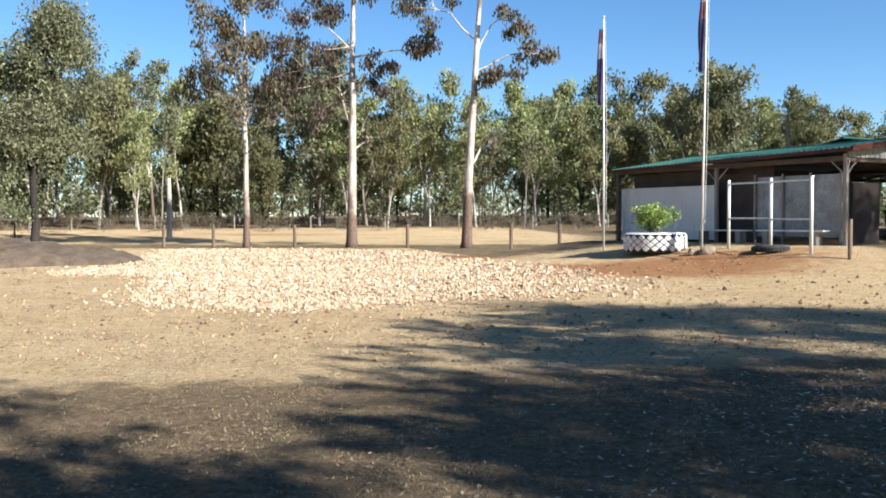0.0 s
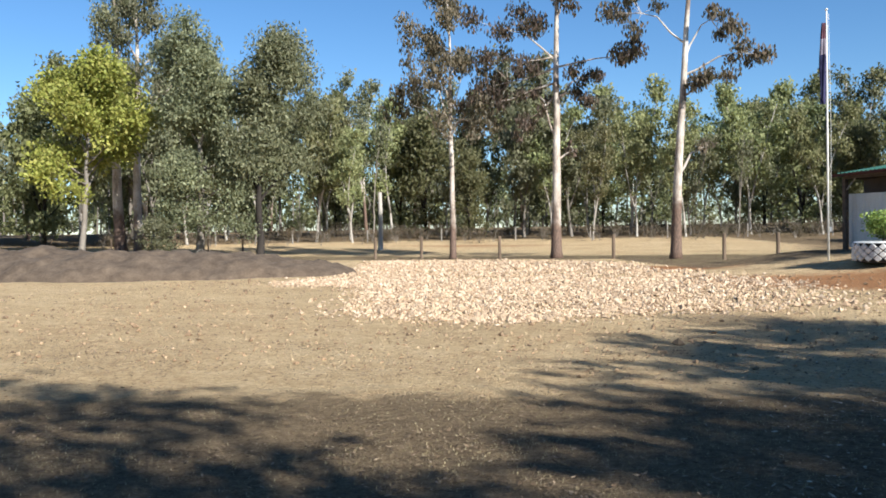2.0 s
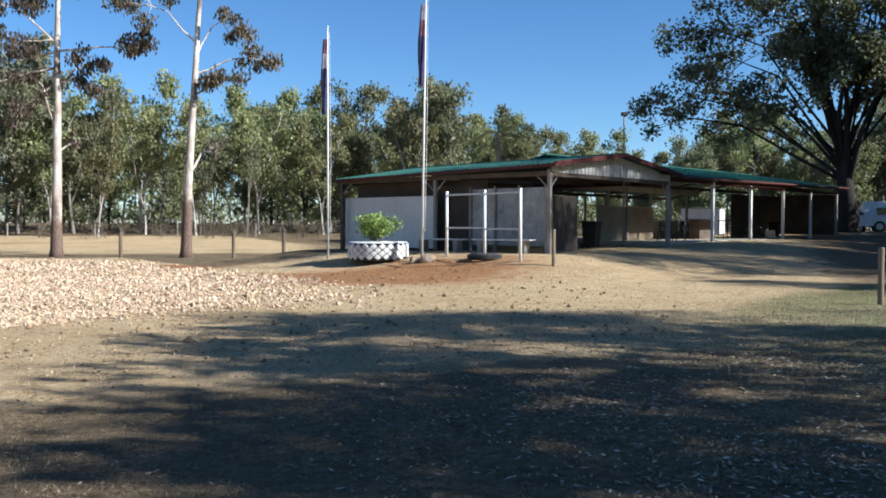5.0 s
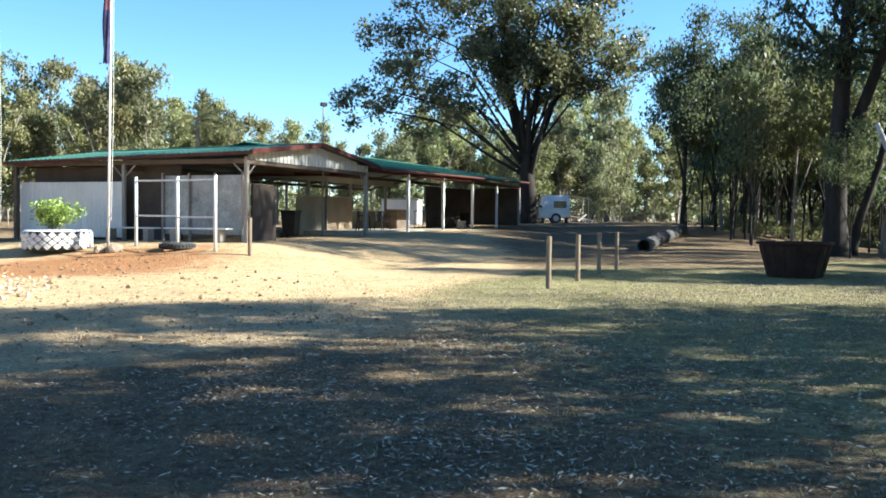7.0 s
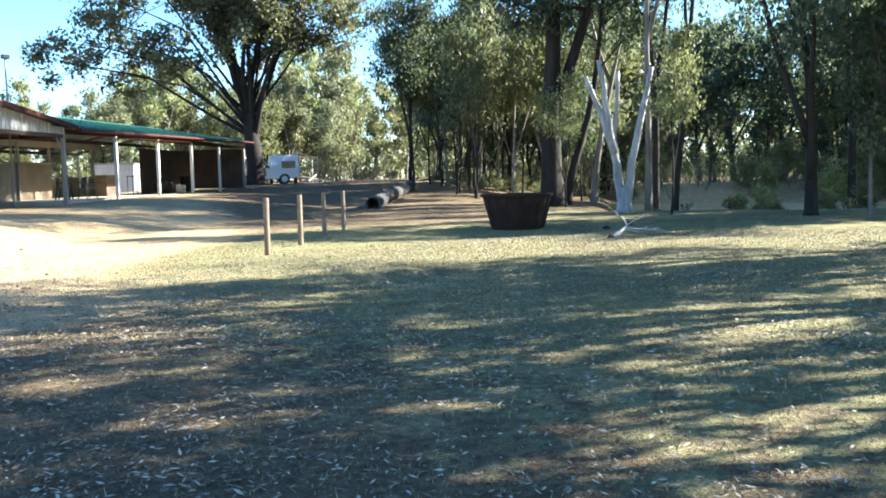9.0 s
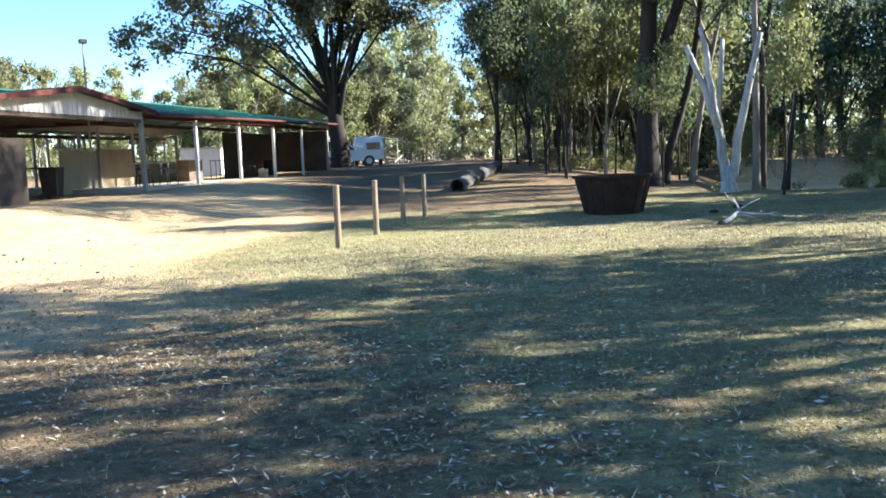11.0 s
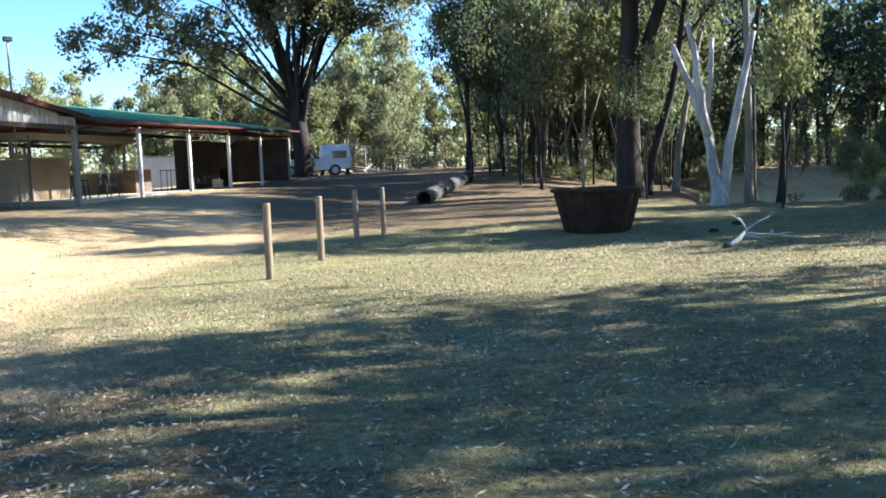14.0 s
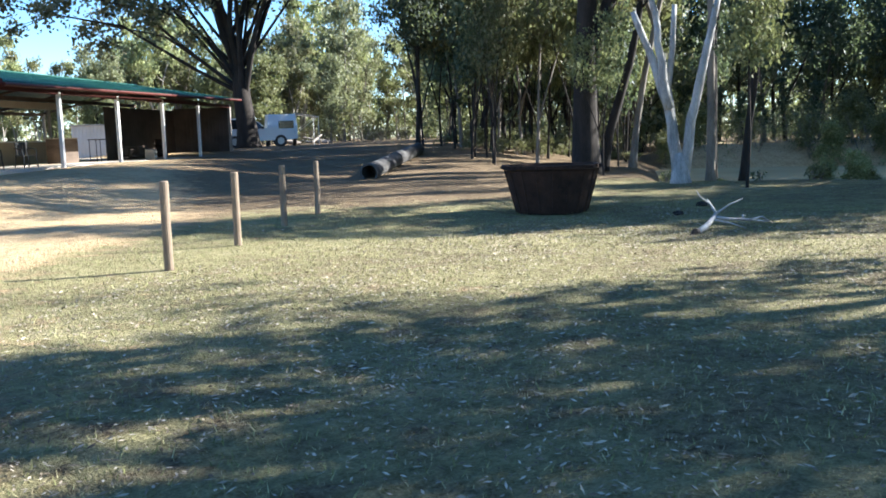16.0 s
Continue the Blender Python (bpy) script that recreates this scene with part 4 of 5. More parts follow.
# beams
for x0, y0, x1, y1, z0, z1 in ((-0.05, -0.05, 8.45, 0.05, 3.16, 3.36), (-0.05, 0, 0.05, 10, 3.18, 3.34), (8.36, 0, 8.46, 10, 3.18, 3.34), (0, 9.9, 8.4, 10.0, 3.15, 3.32),
                               (8.4, -0.045, 29.5, 0.045, 3.32, 3.46), (8.4, 10.25, 29.5, 10.35, 3.2, 3.36), (8.4, 5.15, 29.5, 5.25, 3.5, 3.66), (0, 4.95, 8.4, 5.05, 3.0, 3.15)):
    part("beam", Mesh().box(x0, y0, z0, x1, y1, z1, 0.008), TIMBER_DARK if x0 < 0 or y0 > 1 else RED_TRIM, shed)
for v in (1.7, 3.4, 6.6, 8.3):
    part("rafter", Mesh().box(0.0, v - 0.04, 3.22, 8.4, v + 0.04, 3.34, 0.006), TIMBER_DARK, shed)
for u in (12.6, 16.8, 20.95, 25.0, 29.3):
    m = Mesh()
    m.tube([(u, 0, 3.32), (u, 5.2, 4.34)], [0.06, 0.06], 4)
    m.tube([(u, 5.2, 4.34), (u, 10.4, 3.32)], [0.06, 0.06], 4)
    part("rafter", m, TIMBER_DARK, shed)
for v in (1.3, 2.6, 3.9):
    part("purlin", Mesh().box(8.5, v - 0.03, 3.38 + 0.195 * v - 0.03, 29.6, v + 0.03, 3.38 + 0.195 * v + 0.03), TIMBER_DARK, shed)


# roofs: eaves and ridges
part("roof_sheet", Mesh().sheet((-0.3, 10.2, 3.36), (-0.3, -0.4, 3.56), (4.2, 10.2, 4.0), (4.2, -0.4, 4.1)), ROOF_GREEN, shed)
part("roof_sheet", Mesh().sheet((8.7, -0.4, 3.56), (8.7, 10.2, 3.4), (4.2, -0.4, 4.1), (4.2, 10.2, 4.0)), ROOF_GREEN, shed)
part("ridge_cap", Mesh().tube([(4.2, -0.42, 4.11), (4.2, 10.2, 4.01)], [0.06, 0.06], 8), ROOF_GREEN, shed)
part("roof_sheet", Mesh().sheet((7.4, -0.4, 3.52), (29.8, -0.4, 3.76), (7.4, 5.2, 4.58), (29.8, 5.2, 4.66)), ROOF_GREEN, shed)
part("roof_sheet", Mesh().sheet((29.8, 10.8, 3.5), (7.4, 10.8, 3.45), (29.8, 5.2, 4.66), (7.4, 5.2, 4.58)), ROOF_GREEN, shed)
part("ridge_cap", Mesh().tube([(7.4, 5.2, 4.59), (29.8, 5.2, 4.67)], [0.06, 0.06], 8), ROOF_GREEN, shed)
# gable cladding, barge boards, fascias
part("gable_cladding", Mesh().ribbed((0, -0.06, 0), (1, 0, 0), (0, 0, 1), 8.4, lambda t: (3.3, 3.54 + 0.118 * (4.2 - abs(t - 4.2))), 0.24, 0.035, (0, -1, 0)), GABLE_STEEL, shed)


def board(a, b, h, out, label=""):
    """A thin fascia board between two points."""
    a, b, o = Vector(a), Vector(b), Vector(out)
    vs = [a, b, b + Vector((0, 0, h)), a + Vector((0, 0, h))]
    vs += [q + o for q in vs]
    return Mesh().add(vs, [(0, 1, 2, 3), (7, 6, 5, 4), (0, 4, 5, 1), (1, 5, 6, 2), (2, 6, 7, 3), (3, 7, 4, 0)])


for s in (-1, 1):
    part("barge_board", board((4.2 - s * 4.55, -0.46, 3.45), (4.2, -0.46, 3.99), 0.16, (0, 0.03, 0)), RED_TRIM, shed)
part("fascia", board((-0.36, -0.42, 3.44), (-0.36, 10.2, 3.25), 0.11, (0.03, 0, 0)), RED_TRIM, shed)
part("fascia", board((8.7, -0.44, 3.39), (29.85, -0.44, 3.64), 0.13, (0, 0.03, 0)), RED_TRIM, shed)
part("gutter", Mesh().tube([(8.75, -0.5, 3.46), (29.8, -0.5, 3.71)], [0.055, 0.055], 8), RED_TRIM, shed)
part("soffit_lining", board((-0.3, 0.1, 3.44), (-0.3, 10.1, 3.28), 0.01, (4.4, 0, 0.45)), RED_TRIM, shed, "dark red roof lining")
# walls of the closed side
part("wall_panel", Mesh().ribbed((0.3, 10.1, 0), (0, -1, 0), (0, 0, 1), 4.8, lambda t: (0.68, 2.63), 0.2, 0.015, (-1, 0, 0)), STEEL_WHITE, shed, "cream ribbed steel wall panel")
part("wall_panel", Mesh().ribbed((0.3, 3.5, 0), (0, -1, 0), (0, 0, 1), 3.2, lambda t: (0.84, 2.82), 0.2, 0.008, (-1, 0, 0)), STEEL_GREY, shed, "grey weathered translucent wall sheet")
for v in (0.32, 1.4, 2.45, 3.55):
    part("stud", Mesh().box(0.2, v - 0.03, 0.6, 0.285, v + 0.03, 2.9, 0.004), POST_GREY, shed)
# sheet added to darken the doorway and the gap under the roof
part("wall_panel", Mesh().box(0.9, 3.3, 0.5, 0.98, 10.0, 3.2), DARK_BOARD, shed, "dark sheet added behind the doorway as interior shade")
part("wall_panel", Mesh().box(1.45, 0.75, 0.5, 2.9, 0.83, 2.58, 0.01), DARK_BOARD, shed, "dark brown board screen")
# counter screens and low walls under the roof
part("counter_screen", Mesh().ribbed((7.9, 3.0, 0), (1, 0, 0), (0, 0, 1), 2.4, lambda t: (0.72, 2.32), 0.12, 0.014, (0, -1, 0)), BEIGE_SHEET, shed, "cream ribbed counter screen")
part("counter_screen", Mesh().box(10.35, 2.98, 0.72, 12.85, 3.03, 2.36, 0.006), BROWN_SHEET, shed, "brown ply counter screen")
part("counter_top", Mesh().box(7.85, 2.9, 2.36, 12.9, 3.3, 2.4, 0.008), BEIGE_SHEET, shed)
part("low_wall", Mesh().box(12.9, 5.0, 0.8, 21.3, 5.1, 1.78, 0.008), BEIGE_SHEET, shed, "cream low wall")
part("low_wall_cap", Mesh().box(12.88, 4.95, 1.78, 21.32, 5.15, 1.83, 0.006), STEEL_WHITE, shed)
part("valance", Mesh().box(8.5, 5.02, 3.18, 21.6, 5.1, 3.46, 0.004), BEIGE_SHEET, shed)
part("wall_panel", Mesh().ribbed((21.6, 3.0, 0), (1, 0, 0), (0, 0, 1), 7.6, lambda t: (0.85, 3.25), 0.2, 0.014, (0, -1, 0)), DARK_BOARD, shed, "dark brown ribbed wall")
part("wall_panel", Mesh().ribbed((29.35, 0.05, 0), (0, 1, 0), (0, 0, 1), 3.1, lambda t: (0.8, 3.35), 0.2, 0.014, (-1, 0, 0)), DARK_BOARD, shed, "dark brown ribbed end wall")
part("floor_slab", Mesh().box(8.5, 0.25, 0.4, 29.6, 10.2, 0.885, 0.02), CONCRETE, shed, "dusty concrete floor slab")
for u in (13.2, 15.4, 17.8, 20.0):
    part("rail", Mesh().box(u - 0.04, 10.2, 1.0, u + 0.04, 10.28, 3.25), POST_GREY, shed)
part("rail", Mesh().box(12.6, 10.2, 1.75, 21, 10.27, 1.83), POST_GREY, shed)


def in_shed(u, v, z, turn=0.0):
    return pose(SHED_X + u * UX - v * UY, SHED_Y + u * UY + v * UX, z, 0, 0, SHED_TURN + turn)


# ---- things in and by the shed ----
def wheelie_bin():
    t = thing("wheelie_bin", "black plastic wheelie bin under the shed roof", "bin", in_shed(5.9, 2.0, shed_land(5.9, 2.0), 10))
    m = Mesh()
    lo, hi = 0.24, 0.3
    vs = [(s * a, w * a, z) for z, a in ((0.06, lo), (0.98, hi)) for s, w in ((-1, -1), (1, -1), (1, 1), (-1, 1))]
    m.add(vs, [(3, 2, 1, 0), (4, 5, 6, 7)] + [(i, (i + 1) % 4, 4 + (i + 1) % 4, 4 + i) for i in range(4)])
    part("body", m, BLACK_PLASTIC, t)
    part("lid", Mesh().box(-0.32, -0.34, 0.98, 0.32, 0.33, 1.06, 0.025), BLACK_PLASTIC, t)
    for s in (-0.26, 0.26):
        part("wheel", Mesh().tube([(s - 0.025, 0.26, 0.1), (s + 0.025, 0.26, 0.1)], [0.1, 0.1], 14), RUBBER, t)


wheelie_bin()


def plastic_chair(u, v, turn):
    t = thing("plastic_chair", "dark plastic garden armchair on the slab", "chair", in_shed(u, v, 0.885, turn), "chairs under the shed roof")
    part("seat", Mesh().box(-0.23, -0.22, 0.40, 0.23, 0.24, 0.43, 0.012), BLACK_PLASTIC, t)
    m = Mesh()
    for k in range(5):
        x = -0.18 + 0.09 * k
        m.box(x - 0.03, 0.21, 0.43, x + 0.03, 0.235, 0.80, 0.006)
    m.box(-0.24, 0.2, 0.78, 0.24, 0.245, 0.86, 0.015)
    part("backrest", m, BLACK_PLASTIC, t)
    for sx in (-1, 1):
        part("armrest", Mesh().tube([(sx * 0.25, 0.23, 0.66), (sx * 0.27, 0.0, 0.65), (sx * 0.26, -0.2, 0.62), (sx * 0.25, -0.22, 0.4)], [0.022] * 4, 6), BLACK_PLASTIC, t)
        for sy in (-0.21, 0.22):
            part("leg", Mesh().tube([(sx * 0.22, sy, 0.42), (sx * 0.26, sy * 1.2, 0.0)], [0.025, 0.02], 6), BLACK_PLASTIC, t)


plastic_chair(10.00, 0.92, 15)
plastic_chair(12.04, 1.01, -25)
t = thing("television", "dark box television standing on the low wall", "television", in_shed(15.1, 5.05, 1.83))
part("case", Mesh().box(-0.55, -0.05, 0.02, 0.55, 0.1, 0.62, 0.02), BLACK_PLASTIC, t)
part("foot", Mesh().box(-0.2, -0.08, 0, 0.2, 0.12, 0.03, 0.008), BLACK_PLASTIC, t)
t = thing("cabinet", "dark timber cabinet with pale top", "cabinet", in_shed(18.3, 3.2, 0.885))
part("body", Mesh().box(-0.7, -0.3, 0, 0.7, 0.3, 0.98, 0.01), TIMBER_DARK, t)
part("top", Mesh().box(-0.73, -0.33, 0.98, 0.73, 0.33, 1.02, 0.008), BEIGE_SHEET, t)
t = thing("bar_table", "tall thin-legged dark table on the slab", "table", in_shed(20.9, 3.0, 0.885))
part("tabletop", Mesh().box(-0.35, -0.3, 0.92, 0.35, 0.3, 0.96, 0.008), TIMBER_DARK, t)
for a in (-0.3, 0.3):
    for b in (-0.25, 0.25):
        part("leg", Mesh().tube([(a, b, 0), (a, b, 0.93)], [0.018, 0.018], 6), BLACK_PLASTIC, t)
t = thing("crate", "small pale crate at the foot of a post", "crate", in_shed(20.75, 0.55, 0.885, 12))
part("box", Mesh().box(-0.22, -0.2, 0, 0.22, 0.2, 0.44, 0.012), BEIGE_SHEET, t)
for z in (0.1, 0.3):
    part("slat", Mesh().box(-0.225, -0.212, z, 0.225, -0.2, z + 0.06, 0.003), WHITE_PAINT, t)
t = thing("oil_drum", "rust-red drum standing by the dark wall", "drum", in_shed(25.6, 2.2, 0.885))
part("body", Mesh().lathe([(0.0, 0), (0.29, 0), (0.3, 0.02), (0.29, 0.04), (0.29, 0.3), (0.302, 0.32), (0.29, 0.34), (0.29, 0.58), (0.302, 0.6), (0.29, 0.62), (0.29, 0.88), (0.3, 0.9), (0.0, 0.88)], 20), RUST, t, smooth=True)
t = thing("shelf_rack", "low dark rack against the ribbed wall", "rack", in_shed(23.2, 2.5, 0.885))
for z in (0.15, 0.55):
    part("shelf", Mesh().box(-0.9, -0.2, z, 0.9, 0.2, z + 0.04, 0.006), TIMBER_DARK, t)
for a in (-0.88, 0.88):
    for b in (-0.18, 0.18):
        part("leg", Mesh().box(a - 0.02, b - 0.02, 0, a + 0.02, b + 0.02, 0.62), TIMBER_DARK, t)


def long_bench(u, v0, v1):
    z = shed_land(u, v0)
    t = thing("bench", "long plank bench with block legs along the shed wall", "bench", in_shed(u, v0, z), "benches by the shed")
    L = v1 - v0
    for k in (-0.1, 0.1):
        part("plank", Mesh().box(k - 0.09, 0, 0.42, k + 0.09, L, 0.47, 0.008), WHITE_PAINT, t)
    for d in (0.35, L - 0.35):
        part("leg", Mesh().box(-0.16, d - 0.1, -0.05, 0.16, d + 0.1, 0.42, 0.01), POST_GREY, t)


long_bench(-0.35, 3.3, 5.6)
long_bench(-0.35, 0.4, 2.9)


def white_shed():
    t = thing("storage_shed", "small white steel shed behind the open shed", "shed", pose(34.3, 65.5, float(land(34.3, 65.5)), 0, 0, SHED_TURN - 75))
    part("wall", Mesh().ribbed((-1.5, 0, 0), (1, 0, 0), (0, 0, 1), 3, lambda s: (-0.1, 2.1), 0.25, 0.02, (0, -1, 0)), STEEL_WHITE, t)
    part("wall", Mesh().box(-1.5, 0.05, -0.1, 1.5, 2.5, 2.05), STEEL_WHITE, t)
    part("roof", Mesh().box(-1.6, -0.2, 2.1, 1.6, 2.7, 2.18, 0.01), STEEL_GREY, t)


white_shed()

# floodlight behind the roof
t = thing("floodlight_pole", "thin pole carrying a dark floodlight", "lamp", on(14.5, 34.1))
part("pole", Mesh().tube([(0, 0, 0), (0, 0, 5.3)], [0.04, 0.03], 8), POST_GREY, t)
part("lamp_head", Mesh().box(-0.12, -0.08, 5.26, 0.15, 0.08, 5.41, 0.02), BLACK_PLASTIC, t)
part("bracket", Mesh().tube([(0, 0, 5.15), (0.06, 0, 5.3)], [0.02, 0.02], 6), POST_GREY, t)


# ---- flag poles, tyres, frame ----
def flag_pole(x, y, height, flag_top, flag_len, tilt, label, red_first):
    t = thing("flag_pole", label, "flag pole", on(x, y) @ pose(0, 0, 0, 0, tilt, 0), "flag poles")
    part("pole", Mesh().tube([(0, 0, -0.05), (0, 0, height * 0.5), (0, 0, height)], [0.038, 0.034, 0.024], 10), POST_WHITE, t, smooth=True)
    part("finial", Mesh().lathe([(0.0, height + 0.08), (0.045, height + 0.05), (0.05, height + 0.02), (0.03, height)], 10), POST_WHITE, t)
    part("halyard", Mesh().tube([(0.08, 0, 0.9), (0.11, 0.02, height * 0.5), (0.06, 0, height - 0.1)], [0.006] * 3, 4), WHITE_PAINT, t)
    part("cleat", Mesh().box(0.04, -0.02, 0.95, 0.1, 0.02, 1.1, 0.006), GALV, t)
    r = np.random.default_rng(int(x * 10))
    # limp cloth gathered in folds
    n, h = 22, 16
    rows = []
    for j in range(h):
        s = j / (h - 1)
        w = 0.06 + 0.06 * math.sin(math.pi * min(s * 1.15, 1)) + 0.03 * s
        row = []
        for i in range(n):
            a = 2 * math.pi * i / n
            fold = 1 + 0.38 * math.sin(5 * a + 2.5 * s) + 0.14 * math.sin(9 * a - 4 * s)
            row.append((-0.09 - 0.04 * s + w * fold * math.cos(a) * 0.75, w * fold * math.sin(a) * 0.6, flag_top - s * flag_len + 0.06 * math.sin(3 * a) * s))
        rows.append(row)
    for name, mat, lo, hi in (("flag_field", FLAG_RED if red_first else FLAG_WHITE, 0, 3), ("flag_stripe", FLAG_WHITE if red_first else FLAG_RED, 3, 6), ("flag_fly", FLAG_BLUE, 6, h - 1)):
        m = Mesh()
        c = hi - lo
        m.add(sum(rows[lo:hi + 1], []), [(j * n + i, j * n + (i + 1) % n, (j + 1) * n + (i + 1) % n, (j + 1) * n + i) for j in range(c) for i in range(n)])
        part(name, m, mat, t, smooth=True)


flag_pole(2.45, 32.0, 8.15, 7.75, 2.6, 0, "white pole with a limp red and blue flag", True)
flag_pole(5.25, 28.8, 8.75, 8.3, 2.6, 0.9, "white pole with a limp blue flag", False)
r_ = np.random.default_rng(4)


def rock_mesh(seed, sx, sy, sz):
    bm = bmesh.new()
    bmesh.ops.create_icosphere(bm, subdivisions=2, radius=1)
    r = np.random.default_rng(seed)
    k = r.normal(0, 1, 3)
    for v in bm.verts:
        d = 1 + 0.22 * math.sin(3 * v.co.dot(Vector(k)) + seed) + r.normal(0, 0.05)
        v.co = Vector((v.co.x * sx, v.co.y * sy, max(v.co.z, -0.4) * sz)) * d
    me = bpy.data.meshes.new("rock")
    bm.to_mesh(me)
    bm.free()
    me.materials.append(BROWN_STONE)
    return me


for x, y, s in ((4.95, 28.55, 0.2), (5.35, 28.4, 0.26)):
    o = new("rock", rock_mesh(int(x * 100), s, s * 0.8, s * 0.75))
    o.matrix_basis = on(x, y, 30, -0.06)
    tagged(o, "brown stone at the foot of the flag pole", "rock")


def tyre(name, label, x, y, R, r_in, width, material, lugs, lug_mat, rows=0):
    t = thing(name, label, "tyre", on(x, y, 0, 0.02))
    prof = [(r_in, 0.05), (r_in + 0.1, 0.0), (R - 0.06, 0.02), (R, 0.08), (R, width - 0.08), (R - 0.06, width - 0.02), (r_in + 0.1, width), (r_in, width - 0.05), (r_in - 0.02, width * 0.5), (r_in, 0.05)]
    part("carcass", Mesh().lathe(prof, 48), material, t, smooth=False)
    if rows:
        # staggered diamond blocks with rounded outer faces
        h = (width - 0.06) / (rows * 0.5 + 0.5)
        for j in range(rows):
            for k in range(lugs):
                a, z = 2 * math.pi * (k + 0.5 * (j % 2)) / lugs, 0.03 + h * (0.5 + 0.5 * j)
                g, e = 2 * math.pi / lugs * 0.42, h * 0.42
                m = Mesh()
                vs = []
                for out, f in ((-0.01, 1.0), (0.035, 0.98), (0.05, 0.82)):
                    for sa, sz in ((1, 0), (0.55, 0.5), (0, 1), (-0.55, 0.5), (-1, 0), (-0.55, -0.5), (0, -1), (0.55, -0.5)):
                        b, w = a + g * f * sa, min(max(z + e * f * sz, 0.02), width - 0.02)
                        vs.append(((R + out) * math.cos(b), (R + out) * math.sin(b), w))
                m.add(vs, [(8 * r + i, 8 * r + (i + 1) % 8, 8 * r + 8 + (i + 1) % 8, 8 * r + 8 + i) for r in range(2) for i in range(8)] + [tuple(range(16, 24))])
                part("tread_block", m, lug_mat, t)
        return t
    for k in range(lugs):
        m = Mesh()
        a = 2 * math.pi * k / lugs
        da = 2 * math.pi / lugs
        path = [(a, 0.04), (a + da * 0.5, width * 0.33), (a - da * 0.05, width * 0.66), (a + da * 0.45, width - 0.05)]
        for (a0, z0), (a1, z1) in zip(path, path[1:]):
            g = da * 0.31
            q = [(a0 - g, z0), (a0 + g, z0), (a1 + g, z1), (a1 - g, z1)]
            vs = [((R + e) * math.cos(b), (R + e) * math.sin(b), z) for e in (-0.01, 0.045) for b, z in q]
            m.add(vs, [(4, 5, 6, 7), (0, 1, 5, 4), (1, 2, 6, 5), (2, 3, 7, 6), (3, 0, 4, 7)])
        part("tread_block", m, lug_mat, t)
    return t


planter = tyre("tyre_planter", "huge tractor tyre painted white, used as planter", 4.0, 30.2, 0.98, 0.62, 0.64, RUBBER, 22, WHITE_PAINT, 4)
part("painted_top", Mesh().lathe([(0.60, 0.6), (0.66, 0.655), (0.95, 0.648), (1.02, 0.60)], 48), WHITE_PAINT, planter)
part("soil_fill", Mesh().lathe([(0.64, 0.50), (0.3, 0.56), (0.0, 0.58)], 24), SOIL, planter)


def planter_shrub():
    r = np.random.default_rng(8)
    m, c = Mesh(), []
    for k in range(16):
        a, e = r.uniform(0, 6.28), r.uniform(0.05, 0.62)
        end = (e * math.cos(a) * 1.15, e * math.sin(a) * 1.15, r.uniform(0.55, 1.0) - 0.25 * e)
        m.tube([(0.1 * math.cos(a), 0.1 * math.sin(a), -0.05), (end[0] * 0.5, end[1] * 0.5, end[2] * 0.6), end], [0.016, 0.012, 0.005], 5, False)
        c += [(*end, 0.24), (end[0] * 0.6, end[1] * 0.6, end[2] * 0.7, 0.24)]
    x, y = 4.0, 30.2
    t = thing("shrub", "bushy green shrub growing in the tyre planter", "shrub", pose(x, y, float(land(x, y)) + 0.55))
    part("stem", m, GREY_BARK, t)
    part("crown", leaves_mesh("crown", r, c, 75, 0.11, 0.0, LEAF_SHRUB, 0.6), None, t)


planter_shrub()
tyre("tyre", "dusty black tyre lying round a frame post", 7.0, 27.4, 0.50, 0.29, 0.22, RUBBER, 30, RUBBER)

fr = thing("pipe_frame", "galvanised pipe frame of upright posts and rails", "frame")
spots = {"a": (6.1, 28.9), "c": (7.05, 27.6), "d": (7.75, 26.0)}
for k, (x, y) in spots.items():
    z = float(land(x, y))
    part("post", Mesh().tube([(x, y, z - 0.1), (x, y, 2.62)], [0.05, 0.05], 10), POST_WHITE, fr, smooth=True)
    part("cap", Mesh().tube([(x, y, 2.62), (x, y, 2.64)], [0.056, 0.05], 10), GALV, fr)
for p, q, z in (("a", "c", 2.53), ("c", "d", 2.53), ("a", "c", 1.45), ("c", "d", 1.42)):
    part("rail", Mesh().tube([(*spots[p], z), (*spots[q], z)], [0.028, 0.028], 8), GALV, fr)


def post(x, y, h, r, material, label, group):
    t = thing("bollard" if material is PINE_POST else "fence_post", label, "post", on(x, y, 17 * x % 360), group)
    part("shaft", Mesh().tube([(0, 0, -0.1), (0.004, 0, h * 0.5), (0, 0.003, h - 0.015), (0, 0.003, h)], [r * 1.03, r, r * 0.98, r * 0.88], 14), material, t, smooth=False)


for x, y in ((11.74, 15.17), (13.68, 16.62), (15.83, 18.41), (17.89, 20.07)):
    post(x, y, 1.10, 0.057, PINE_POST, "round treated pine bollard along the grass edge", "drive bollards")
post(8.5, 25.1, 1.08, 0.058, PINE_POST, "stout round pine bollard by the drive", "drive bollards")
for x, y in ((-20.4, 47.8), (-17.35, 47.2), (-12.5, 46.0), (-6.3, 44.4), (-1.1, 43.2), (1.2, 42.7)):
    post(x, y, 1.2, 0.085, FENCE_POST, "weathered timber fence post on the yard edge", "fence posts")
for k in range(9):
    x = -46 + 2.6 * k
    if not -28 < x < -24:
        post(x, 50.5 - 0.1 * k, 1.1, 0.055, FENCE_POST, "weathered timber fence post on the yard edge", "fence posts")
